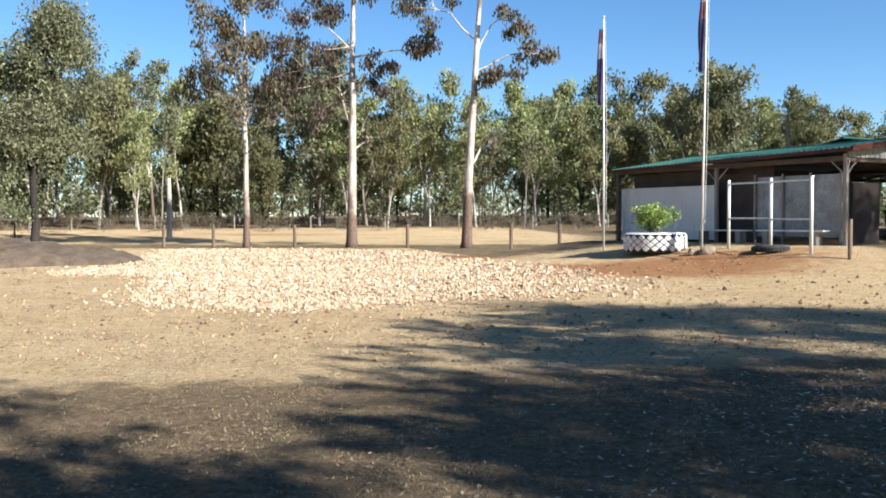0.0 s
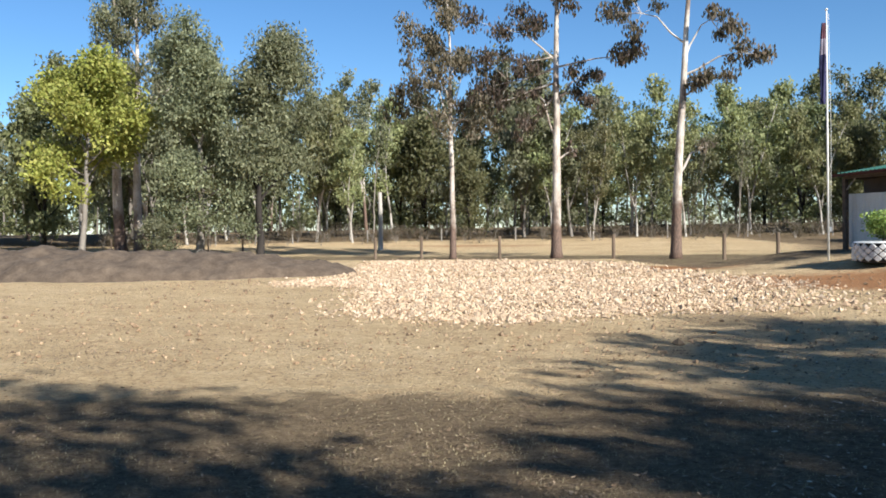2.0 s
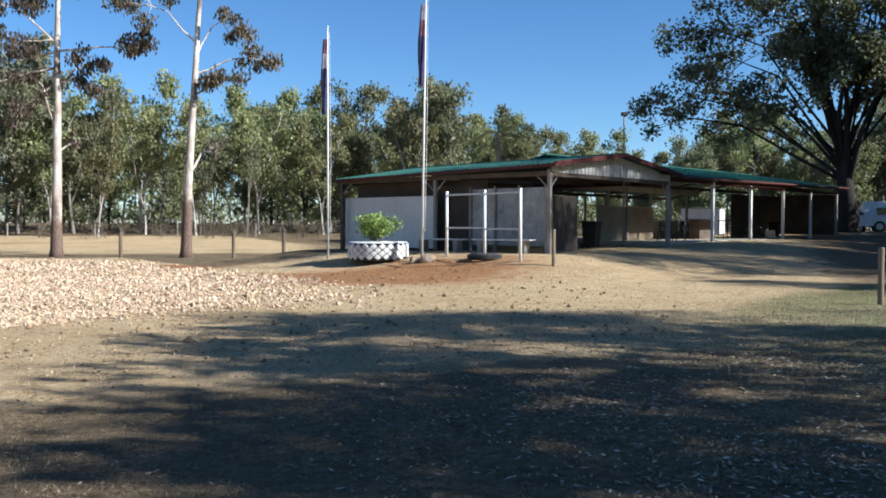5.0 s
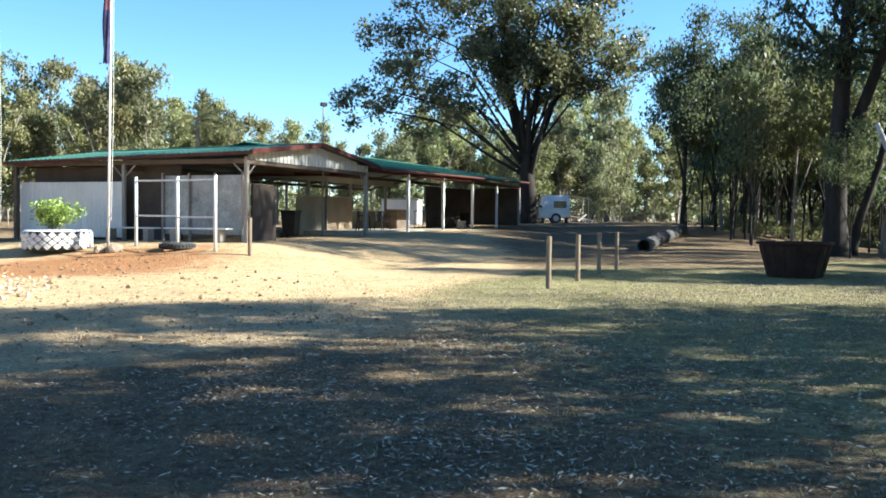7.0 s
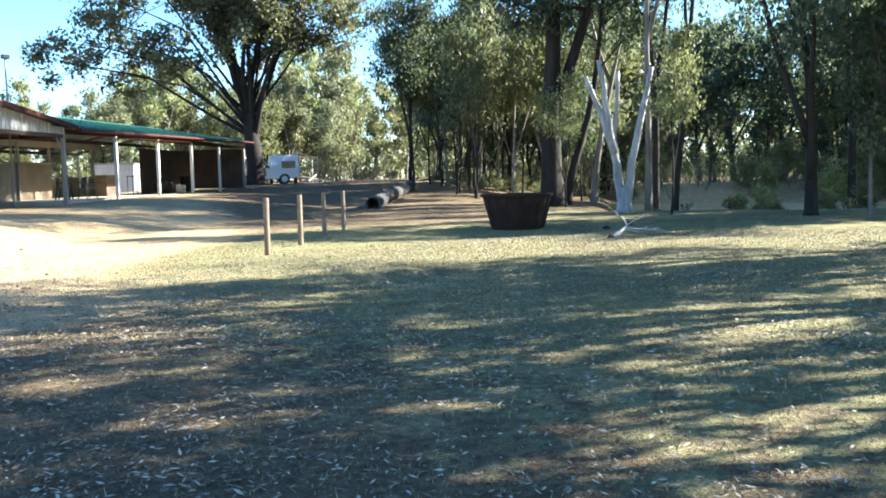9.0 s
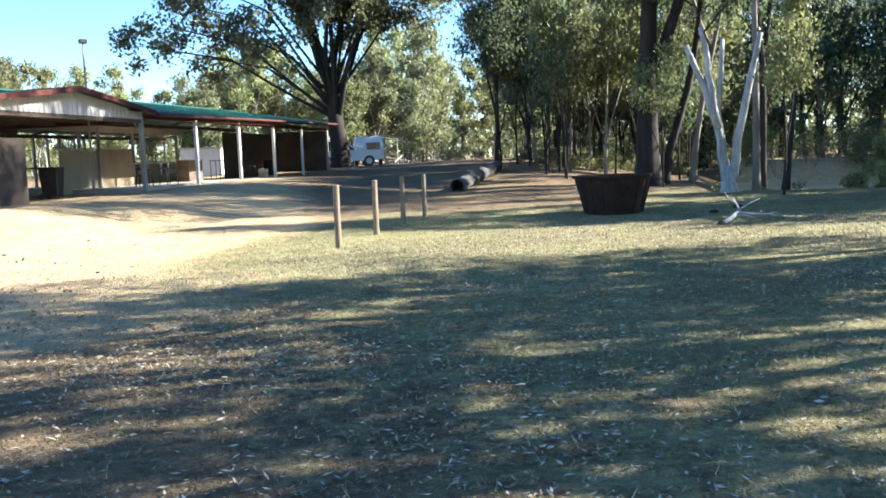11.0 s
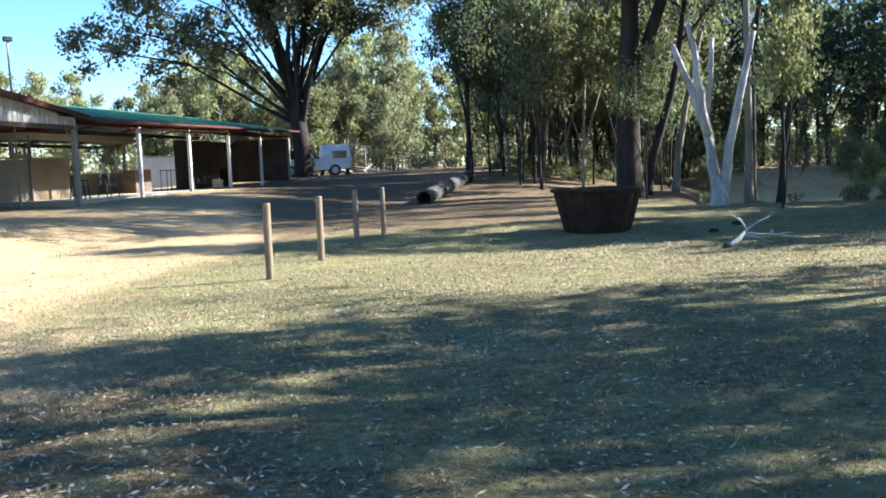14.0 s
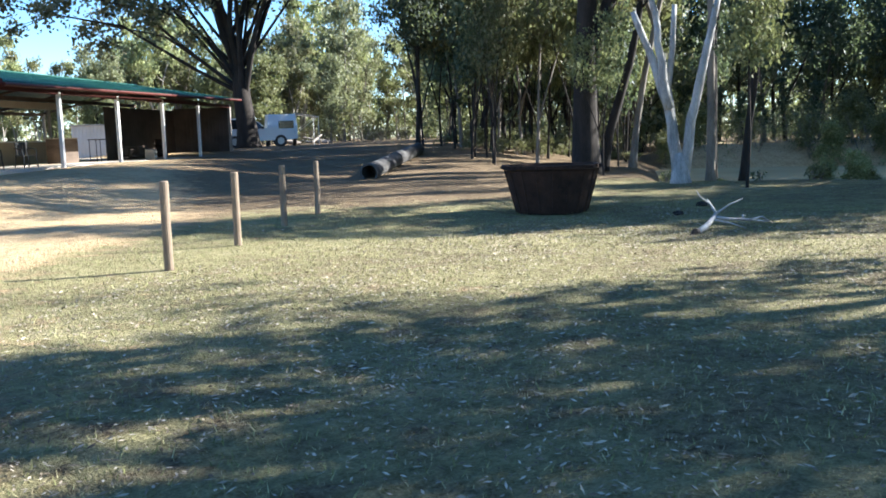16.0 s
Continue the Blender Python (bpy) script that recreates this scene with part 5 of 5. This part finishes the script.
for k in range(9):
    x, y = polar(-33 + 4.7 * k, 78)
    post(x, y, 1.1, 0.055, POST_GREY, "pale post of the far boundary fence", "boundary posts")

t = thing("timber_pole", "tall bare grey timber pole in the paddock", "pole", on(-25.0, 59.5))
part("shaft", Mesh().tube([(0, 0, -0.2), (0.05, 0, 2), (0.02, 0, 4.15)], [0.2, 0.17, 0.15], 12), PALE_BARK, t)


# ---- iron pot, concrete pipe, fallen branch ----
def iron_pot():
    t = thing("iron_pot", "large rusty riveted iron tub on the grass", "pot", on(20.45, 15.9, 20, 0.01))
    prof = [(0.0, 0.04), (0.66, 0.0), (0.70, 0.03), (0.92, 0.86), (0.98, 0.88), (0.98, 0.95), (0.90, 0.95), (0.86, 0.84), (0.64, 0.1), (0.0, 0.08)]
    part("body", Mesh().lathe(prof, 36), RUST, t, smooth=False)
    for k in range(18):
        a = 2 * math.pi * k / 18
        m = Mesh().tube([(0.70 * math.cos(a), 0.70 * math.sin(a), 0.06), (0.915 * math.cos(a), 0.915 * math.sin(a), 0.85)], [0.03, 0.03], 4)
        part("strap", m, RUST, t)
    for k in range(36):
        a = 2 * math.pi * k / 36
        part("rivet", Mesh().tube([(0.96 * math.cos(a), 0.96 * math.sin(a), 0.915), (1.0 * math.cos(a), 1.0 * math.sin(a), 0.915)], [0.02, 0.014], 6), RUST, t)


iron_pot()


def pipe():
    a, b = np.array([26.2, 27.9]), np.array([35.4, 34.9])
    z = float(land(*a)) + 0.2
    z2 = float(land(*b)) + 0.2
    t = thing("concrete_pipe", "long grey concrete pipe lying beside the track", "pipe", pose(a[0], a[1], z))
    d = Vector((b[0] - a[0], b[1] - a[1], z2 - z))
    m = Mesh()
    side, up = d.normalized().cross(Vector((0, 0, 1))).normalized(), None
    up = side.cross(d.normalized())
    n, rings = 24, [(0, 0.31), (0.03, 0.31), (0.031, 0.285), (1, 0.285)]
    vs = []
    for f, R in rings + [(1, 0.25), (0, 0.25), (0, 0.31)]:
        vs += [d * f + (side * math.cos(2 * math.pi * j / n) + up * math.sin(2 * math.pi * j / n)) * R for j in range(n)]
    m.add(vs, [(i * n + j, i * n + (j + 1) % n, (i + 1) * n + (j + 1) % n, (i + 1) * n + j) for i in range(6) for j in range(n)])
    part("barrel", m, PIPE_GREY, t)
    # disc added to block the bore, so the pipe mouth reads dark
    part("dark_plug", Mesh().tube([d * 0.12, d * 0.14], [0.249, 0.249], 24), SOIL, t)
    for f in (0.45,):
        c = d * f
        part("joint_collar", Mesh().tube([c, c + d.normalized() * 0.16], [0.305, 0.305], 24), PIPE_GREY, t)


pipe()


def fallen_branch():
    t = thing("fallen_branch", "bleached fallen branch with forked end on the grass", "branch", scaled(on(18.3, 11.6, -8, 0.0), 0.58))
    m = Mesh()
    m.tube([(0, 0, 0.02), (0.6, 0.12, 0.14), (1.1, 0.28, 0.3), (1.5, 0.45, 0.42)], [0.085, 0.08, 0.06, 0.04], 9)
    part("trunk", m, SILVER_WOOD, t, smooth=True)
    for pts, r in ((((1.4, 0.4, 0.4), (1.7, 0.75, 0.55), (1.85, 1.0, 0.72)), 0.045), (((1.2, 0.3, 0.32), (1.6, 0.1, 0.25), (2.2, -0.1, 0.2), (2.7, -0.35, 0.12)), 0.05),
                   (((1.45, 0.42, 0.4), (1.9, 0.35, 0.6), (2.2, 0.15, 0.75)), 0.035), (((2.0, -0.05, 0.22), (2.3, 0.2, 0.3), (2.6, 0.3, 0.25)), 0.03), (((2.2, -0.1, 0.2), (2.7, -0.15, 0.24), (3.2, 0.05, 0.12), (3.5, 0.05, 0.02)), 0.035),
                   (((1.75, 0.8, 0.58), (1.6, 1.05, 0.8), (1.62, 1.2, 0.98)), 0.022), (((1.0, 0.25, 0.28), (1.2, -0.15, 0.2), (1.5, -0.45, 0.05)), 0.03)):
        part("limb", Mesh().tube(pts, list(np.linspace(r, r * 0.4, len(pts))), 7), SILVER_WOOD, t, smooth=True)
    part("broken_end", Mesh().tube([(0.02, 0, 0.03), (-0.12, -0.05, 0.06), (-0.3, -0.05, 0.0)], [0.12, 0.1, 0.03], 7), SHADED_DARK_BARK, t)


fallen_branch()
for x, y, s in ((20.6, 13.2, 0.10), (22.8, 13.9, 0.12)):
    o = new("tree_stump", rock_mesh(int(x * 31), s, s * 0.9, s * 0.5))
    o.data.materials[0] = SHADED_DARK_BARK
    o.matrix_basis = on(x, y, 0, -0.03)
    tagged(o, "low dark stump in the grass", "stump")


# ---- four-wheel drive and camper ----
def loft(profile, half, inset, z_in):
    """A closed body: side outline swept across, drawn in towards the roof."""
    n = len(profile)
    m = Mesh()
    vs = []
    for s in (-1, 1):
        for x, z in profile:
            w = half - inset * max(0.0, (z - z_in)) if z > z_in else half
            vs.append((x, s * w, z))
    m.add(vs, [tuple(range(n))[::-1], tuple(range(n, 2 * n))] + [(i, (i + 1) % n, n + (i + 1) % n, n + i) for i in range(n)])
    return m


def wheel_at(t, x, y, R):
    w = part("wheel", Mesh().tube([(x, y - 0.12, R), (x, y + 0.12, R)], [R, R], 22), RUBBER, t)
    part("rim", Mesh().tube([(x, y - 0.13, R), (x, y + 0.13, R)], [R * 0.58, R * 0.58], 16), GALV, w)


def four_wheel_drive(m):
    t = thing("four_wheel_drive", "white four-wheel drive parked under the big tree", "car", m)
    side = [(-2.4, 0.45), (-2.42, 0.95), (-2.35, 1.15), (-2.2, 1.85), (-0.3, 1.9), (0.55, 1.2), (2.1, 1.08), (2.35, 0.9), (2.4, 0.5), (1.9, 0.42), (-1.9, 0.42)]
    part("body", loft(side, 0.92, 0.28, 1.12), CAR_WHITE, t)
    for s in (-1, 1):
        for x0, x1, xt0, xt1 in ((-2.1, -1.2, -2.02, -1.2), (-1.1, -0.3, -1.1, -0.3), (-0.2, 0.45, -0.2, -0.18)):
            vs = [(x0, s * 0.925, 1.18), (x1, s * 0.925, 1.18), (xt1, s * 0.745, 1.78), (xt0, s * 0.745, 1.78)]
            vs += [(a, b + s * 0.012, c) for a, b, c in vs]
            part("window", Mesh().add(vs, [(0, 1, 2, 3), (4, 5, 6, 7), (0, 1, 5, 4), (1, 2, 6, 5), (2, 3, 7, 6), (3, 0, 4, 7)]), GLASS_DARK, t)
        part("headlight", Mesh().box(2.28, s * 0.7 - 0.16, 0.8, 2.4, s * 0.7 + 0.16, 0.95, 0.02), GALV, t)
        part("tail_light", Mesh().box(-2.44, s * 0.8 - 0.07, 0.85, -2.38, s * 0.8 + 0.07, 1.15, 0.015), RED_TRIM, t)
        part("mirror", Mesh().box(0.3, s * 1.0 - 0.1, 1.15, 0.42, s * 1.0 + 0.1, 1.33, 0.03), BLACK_PLASTIC, t)
        for x in (-1.45, 1.45):
            wheel_at(t, x, s * 0.82, 0.38)
    part("rear_window", Mesh().box(-2.36, -0.6, 1.25, -2.27, 0.6, 1.75, 0.02), GLASS_DARK, t)
    part("windscreen", Mesh().add([(0.50, -0.78, 1.27), (0.50, 0.78, 1.27), (-0.22, 0.68, 1.86), (-0.22, -0.68, 1.86), (0.47, -0.78, 1.24), (0.47, 0.78, 1.24), (-0.25, 0.68, 1.83), (-0.25, -0.68, 1.83)],
                                  [(0, 1, 2, 3), (7, 6, 5, 4), (0, 4, 5, 1), (2, 6, 7, 3)]), GLASS_DARK, t)
    part("bumper", Mesh().box(-2.5, -0.85, 0.5, -2.38, 0.85, 0.68, 0.02), BLACK_PLASTIC, t)
    spare = part("spare_wheel", Mesh().tube([(-2.42, 0.1, 1.05), (-2.62, 0.1, 1.05)], [0.36, 0.36], 20), RUBBER, t)
    part("rim", Mesh().tube([(-2.6, 0.1, 1.05), (-2.64, 0.1, 1.05)], [0.2, 0.2], 14), GALV, spare)


four_wheel_drive(on(40.1, 54.6, -32))


def camper(m):
    t = thing("camper_trailer", "white camper trailer with grey awning on poles", "caravan", m)
    part("body", loft([(-1.9, 0.5), (-1.9, 1.4), (-1.7, 2.15), (1.6, 2.2), (1.9, 1.5), (1.9, 0.5)], 1.0, 0.1, 1.4), CAR_WHITE, t)
    for x in (-0.9, 0.6):
        part("window", Mesh().box(x - 0.4, -1.02, 1.2, x + 0.4, -0.96, 1.75, 0.02), GLASS_DARK, t)
    part("window", Mesh().box(-1.95, -0.75, 1.2, -1.86, 0.25, 1.7, 0.02), GLASS_DARK, t)
    for s in (-1, 1):
        wheel_at(t, 0, s * 0.92, 0.34)
    vs = [(-1.8, -0.95, 2.2), (1.7, -0.95, 2.2), (1.7, -2.5, 1.95), (-1.8, -2.5, 1.95)]
    vs += [(a, b, c + 0.02) for a, b, c in vs]
    part("awning", Mesh().add(vs, [(3, 2, 1, 0), (4, 5, 6, 7), (0, 1, 5, 4), (1, 2, 6, 5), (2, 3, 7, 6), (3, 0, 4, 7)]), CANVAS, t)
    for x in (-1.75, 1.65):
        part("awning_pole", Mesh().tube([(x, -2.45, 0), (x, -2.45, 1.96)], [0.025, 0.025], 6), WHITE_PAINT, t)
        part("awning_strut", Mesh().tube([(x, -2.45, 1.96), (x, -1.0, 0.9)], [0.02, 0.02], 6), WHITE_PAINT, t)
    part("drawbar", Mesh().tube([(1.9, 0, 0.5), (3.0, 0, 0.5)], [0.05, 0.04], 6), BLACK_PLASTIC, t)


camper(on(43.7, 57.0, 58))
for x, y in ((50, 65), (57, 70)):
    t = thing("fallen_timber", "grey heap of fallen timber by the track", "timber", on(x, y))
    for k in range(4):
        a = r_.uniform(0, 3.1)
        part("log", Mesh().tube([(-1.2 * math.cos(a), -1.2 * math.sin(a), 0.12), (1.2 * math.cos(a), 1.2 * math.sin(a), 0.2 + 0.2 * k)], [0.13, 0.08], 8), GREY_BARK, t)


# ---- soil heap ----
def soil_mound():
    r = np.random.default_rng(3)
    path = [(-34, 27.5, 0.85, 3.2), (-28, 27.5, 1.0, 3.4), (-22.5, 27.5, 0.95, 3.2), (-18, 28.6, 0.8, 2.6), (-15.5, 29.8, 0.45, 1.9)]
    xs, ys = np.arange(-40, -11, 0.22), np.arange(22, 36, 0.22)
    X, Y = np.meshgrid(xs, ys)
    Z = np.zeros_like(X)
    for (x0, y0, h0, w0), (x1, y1, h1, w1) in zip(path, path[1:]):
        for f in np.linspace(0, 1, 7):
            x, y, h, w = (a * (1 - f) + b * f for a, b in ((x0, x1), (y0, y1), (h0, h1), (w0, w1)))
            Z = np.maximum(Z, h * np.clip(1 - ((X - x) ** 2 + (Y - y) ** 2) / (w * w), 0, 1) ** 0.75)
    N = np.array([[noise.fractal(Vector((a * 0.8, b * 0.8, 0.3)), 1.0, 2.0, 4) for a in xs] for b in ys])
    N2 = np.array([[noise.fractal(Vector((a * 2.7, b * 2.7, 1.3)), 1.0, 2.0, 3) for a in xs] for b in ys])
    Zh = np.where(Z > 0, Z * (1 + 0.2 * N) + 0.05 * N + 0.09 * N2 + 0.03 * r.normal(0, 1, Z.shape), -0.15)
    v = np.stack([X, Y, land(X, Y) + np.maximum(Zh, -0.15)], -1).reshape(-1, 3)
    a, b = len(xs), len(ys)
    i = (np.arange(b - 1)[:, None] * a + np.arange(a - 1)[None]).ravel()
    f = np.stack([i, i + 1, i + a + 1, i + a], -1)
    keep = (Z.reshape(-1)[f] > 0).any(1)
    o = new("soil_mound", raw_mesh("soil_mound", v, f[keep], SOIL, True))
    tagged(o, "long low heap of dark dug soil", "soil heap")


soil_mound()


# ---- stones, clods, grass, litter ----
def stone_shapes(n, seed):
    """Angular broken stones of eight faces."""
    r = np.random.default_rng(seed)
    out = []
    corners = np.array([(1, 0, 0), (0, 1, 0), (-1, 0, 0), (0, -1, 0), (0, 0, 1), (0, 0, -1)], float)
    faces = np.array([(0, 1, 4), (1, 2, 4), (2, 3, 4), (3, 0, 4), (1, 0, 5), (2, 1, 5), (3, 2, 5), (0, 3, 5)])
    for _ in range(n):
        v = (corners + r.normal(0, 0.22, corners.shape)) * r.uniform(0.7, 1.25, 3) * np.array([1.15, 1.15, 0.95])
        out.append((v, faces))
    return out


SHAPES = stone_shapes(12, 2)


def stones_mesh(name, spots, sizes, seed, material, sink=0.42):
    r = np.random.default_rng(seed)
    V, F, k = [], [], 0
    z = land(spots[:, 0], spots[:, 1])
    for i in range(len(spots)):
        v, f = SHAPES[i % len(SHAPES)]
        a = r.uniform(0, 6.28)
        c, s = math.cos(a), math.sin(a)
        w = v @ np.array([[c, s, 0], [-s, c, 0], [0, 0, 1]]) * sizes[i]
        V.append(w + np.array([spots[i, 0], spots[i, 1], z[i] + sizes[i] * (0.75 - sink)]))
        F.append(f + k)
        k += len(v)
    return raw_mesh(name, np.concatenate(V), np.concatenate(F), material)


PATCH = np.array([(-13.4, 23.6), (-13.6, 28.5), (-18.5, 43.5), (-12, 43.6), (-5.4, 40.0), (-3.6, 34.0), (-0.6, 30.2), (1.6, 25.0), (3.2, 18.6), (2.2, 17.6), (-1.2, 16.0), (-4.3, 13.9), (-6.9, 14.9), (-8.6, 19.5), (-10.0, 22.5)])


def inside(p, poly):
    x, y = p[:, 0], p[:, 1]
    hit = np.zeros(len(p), bool)
    for (x0, y0), (x1, y1) in zip(poly, np.roll(poly, -1, 0)):
        cross = ((y0 > y) != (y1 > y)) & (x < (x1 - x0) * (y - y0) / (y1 - y0 + 1e-9) + x0)
        hit ^= cross
    return hit


sr = np.random.default_rng(15)
cand = np.concatenate([sr.uniform((-15, 12.5), (4, 27), (52000, 2)), sr.uniform((-21, 27), (4, 44.5), (26000, 2))])
jit = cand + sr.normal(0, 0.45, cand.shape)
cand = cand[inside(jit, PATCH)]
fade = sr.random(len(cand)) < np.where(cand[:, 0] > -2, np.clip(0.85 - 0.17 * (cand[:, 0] + 2), 0.12, 1), 1)
cand = cand[fade]
order = np.argsort(cand[:, 1] + 0.1 * np.abs(cand[:, 0] + 4))
cand = cand[order]
size = np.clip(sr.lognormal(math.log(0.023), 0.42, len(cand)), 0.010, 0.062) * (1 + 0.35 * step(22, 34, cand[:, 1]))
patch = thing("gravel_patch", "spread bed of pale yellow quarry stones on dirt", "gravel", kind="structure")
shared = [raw_mesh("stone", v, f, STONE) for v, f in SHAPES]
near = np.where(size > 0.04)[0][:290]
for i in near:
    o = new("stone", shared[i % 12])
    o.parent = patch
    x, y = cand[i]
    o.matrix_basis = scaled(pose(x, y, float(land(x, y)) + size[i] * 0.3, 0, 0, float(sr.uniform(0, 360))), float(size[i]))
rest = np.setdiff1d(np.arange(len(cand)), near)
tagged(part("stone_bed", stones_mesh("stone_bed", cand[rest], size[rest], 5, STONE), None, patch), kind="stuff")

# loose stones and clods over the yard
spots = np.concatenate([sr.uniform((-24, 8), (12, 40), (3500, 2)), sr.uniform((-14, 9), (7, 17), (4500, 2))])
u_, v_ = (spots[:, 0] - SHED_X) * UX + (spots[:, 1] - SHED_Y) * UY, -(spots[:, 0] - SHED_X) * UY + (spots[:, 1] - SHED_Y) * UX
spots = spots[((u_ < -0.8) | (v_ < -0.6)) & (spots[:, 1] > 9 + 0.4 * spots[:, 0]) & (green_mask(spots[:, 0], spots[:, 1]) < 0.25)]
sz = np.clip(sr.lognormal(math.log(0.01), 0.5, len(spots)), 0.004, 0.028)
t = thing("loose_stones", "scattered small stones and clods on the dirt", "stones", kind="stuff")
part("stone", stones_mesh("stone", spots, sz, 6, TAN_STONE), None, t)
CLOD = plain("brown_clod", (0.13, 0.085, 0.05), (0.30, 0.20, 0.12), 8, 1.0, 0.0, 0.6, 50)
spots = np.concatenate([sr.uniform((-18, 11), (8, 27), (1100, 2)), sr.uniform((0.5, 24.5), (6, 28.5), (160, 2)), sr.uniform((-5, 10), (7, 14), (110, 2))])
keep = green_mask(spots[:, 0], spots[:, 1]) < 0.3
spots = spots[keep]
sz = np.clip(sr.lognormal(math.log(0.02), 0.5, len(spots)), 0.01, 0.06)
t = thing("clods", "scattered brown clods of earth on the yard", "clods", kind="stuff")
part("clod", stones_mesh("clod", spots, sz, 7, CLOD), None, t)


def blades(name, spots, hmin, hmax, width, material, seed, lie=False):
    r = np.random.default_rng(seed)
    n = len(spots)
    z = land(spots[:, 0], spots[:, 1])
    base = np.stack([spots[:, 0], spots[:, 1], z], -1)
    a = r.uniform(0, 6.28, n)
    h = r.uniform(hmin, hmax, n)
    side = np.stack([np.cos(a), np.sin(a), 0 * a], -1)
    if lie:
        fw = np.stack([-np.sin(a), np.cos(a), r.normal(0, 0.18, n)], -1)
        side[:, 2] = r.normal(0, 0.35, n)
        base[:, 2] += 0.012 + r.random(n) * 0.012
        w = (width * r.uniform(0.6, 1.3, n))[:, None]
        L = h[:, None]
        v = np.stack([base - fw * L / 2, base + side * w / 2, base + fw * L / 2, base - side * w / 2], 1)
        return raw_mesh(name, v.reshape(-1, 3), np.arange(4 * n).reshape(-1, 4), material)
    bend = np.stack([r.normal(0, 0.55, n), r.normal(0, 0.55, n), np.ones(n)], -1)
    w = (width * r.uniform(0.7, 1.3, n))[:, None]
    v = np.stack([base - side * w, base + side * w, base + bend * h[:, None]], 1)
    v[:, :2, 2] -= 0.005
    return raw_mesh(name, v.reshape(-1, 3), np.arange(3 * n).reshape(-1, 3), material)


def pick(n, lo, hi, chance, seed):
    r = np.random.default_rng(seed)
    p = r.uniform(lo, hi, (n, 2))
    return p[r.random(n) < chance(p[:, 0], p[:, 1])]


def patchy(x, y, s, k):
    return 0.5 + 0.5 * np.sin(x * s + 1.7 * np.sin(y * s * 0.8 + k)) * np.sin(y * s * 1.13 + 1.3 * np.sin(x * s * 0.7 - k))


t = thing("grass", "short dry green grass on the open ground", "grass", kind="stuff")
p = pick(150000, (1, 1), (24, 20), lambda x, y: green_mask(x, y) * (0.35 + 0.65 * patchy(x, y, 1.9, 1)), 21)
part("blade", blades("blade", p, 0.018, 0.06, 0.0035, GRASS_BLADE, 22), None, t)
t = thing("dry_grass", "sparse straw-coloured grass over bare ground", "grass", kind="stuff")
p = pick(120000, (-12, 2), (12, 13), lambda x, y: dry_mask(x, y) * (0.15 + 0.85 * patchy(x, y, 1.5, 2)), 23)
STRAW = blade_material("straw", (0.20, 0.16, 0.08), (0.36, 0.29, 0.16), (0.52, 0.43, 0.26))
part("blade", blades("blade", p, 0.006, 0.026, 0.003, STRAW, 24), None, t)
t = thing("leaf_litter", "fallen grey and tan gum leaves on the ground", "leaves", kind="stuff")
p = pick(170000, (-3, 0.5), (22, 15), lambda x, y: step(-1, 4, x) * (0.25 + 0.75 * patchy(x, y, 1.1, 4) ** 1.5) * (1 - step(9, 15, y - 0.25 * x)), 25)
part("leaf", blades("leaf", p, 0.02, 0.075, 0.014, LITTER, 26, True), None, t)
p = pick(7000, (10, 9), (36, 30), lambda x, y: green_mask(x, y) * 0.6 + 0.1, 27)
part("leaf", blades("leaf", p, 0.04, 0.12, 0.018, LITTER, 28, True), None, t)
p = pick(60000, (-22, 8), (9, 27), lambda x, y: np.clip(patchy(x, y * 1.8, 0.8, 6) ** 3 + 0.04, 0, 1) * 0.4 * (green_mask(x, y) < 0.3), 29)
part("leaf", blades("leaf", p, 0.02, 0.065, 0.02, TWIG_LITTER, 30, True), None, t)
p = pick(45000, (-10, 2), (4, 11), lambda x, y: 0.1 + 0.7 * patchy(x, y * 1.5, 1.3, 8) ** 2, 31)
part("leaf", blades("leaf", p, 0.015, 0.06, 0.012, TWIG_LITTER, 32, True), None, t)
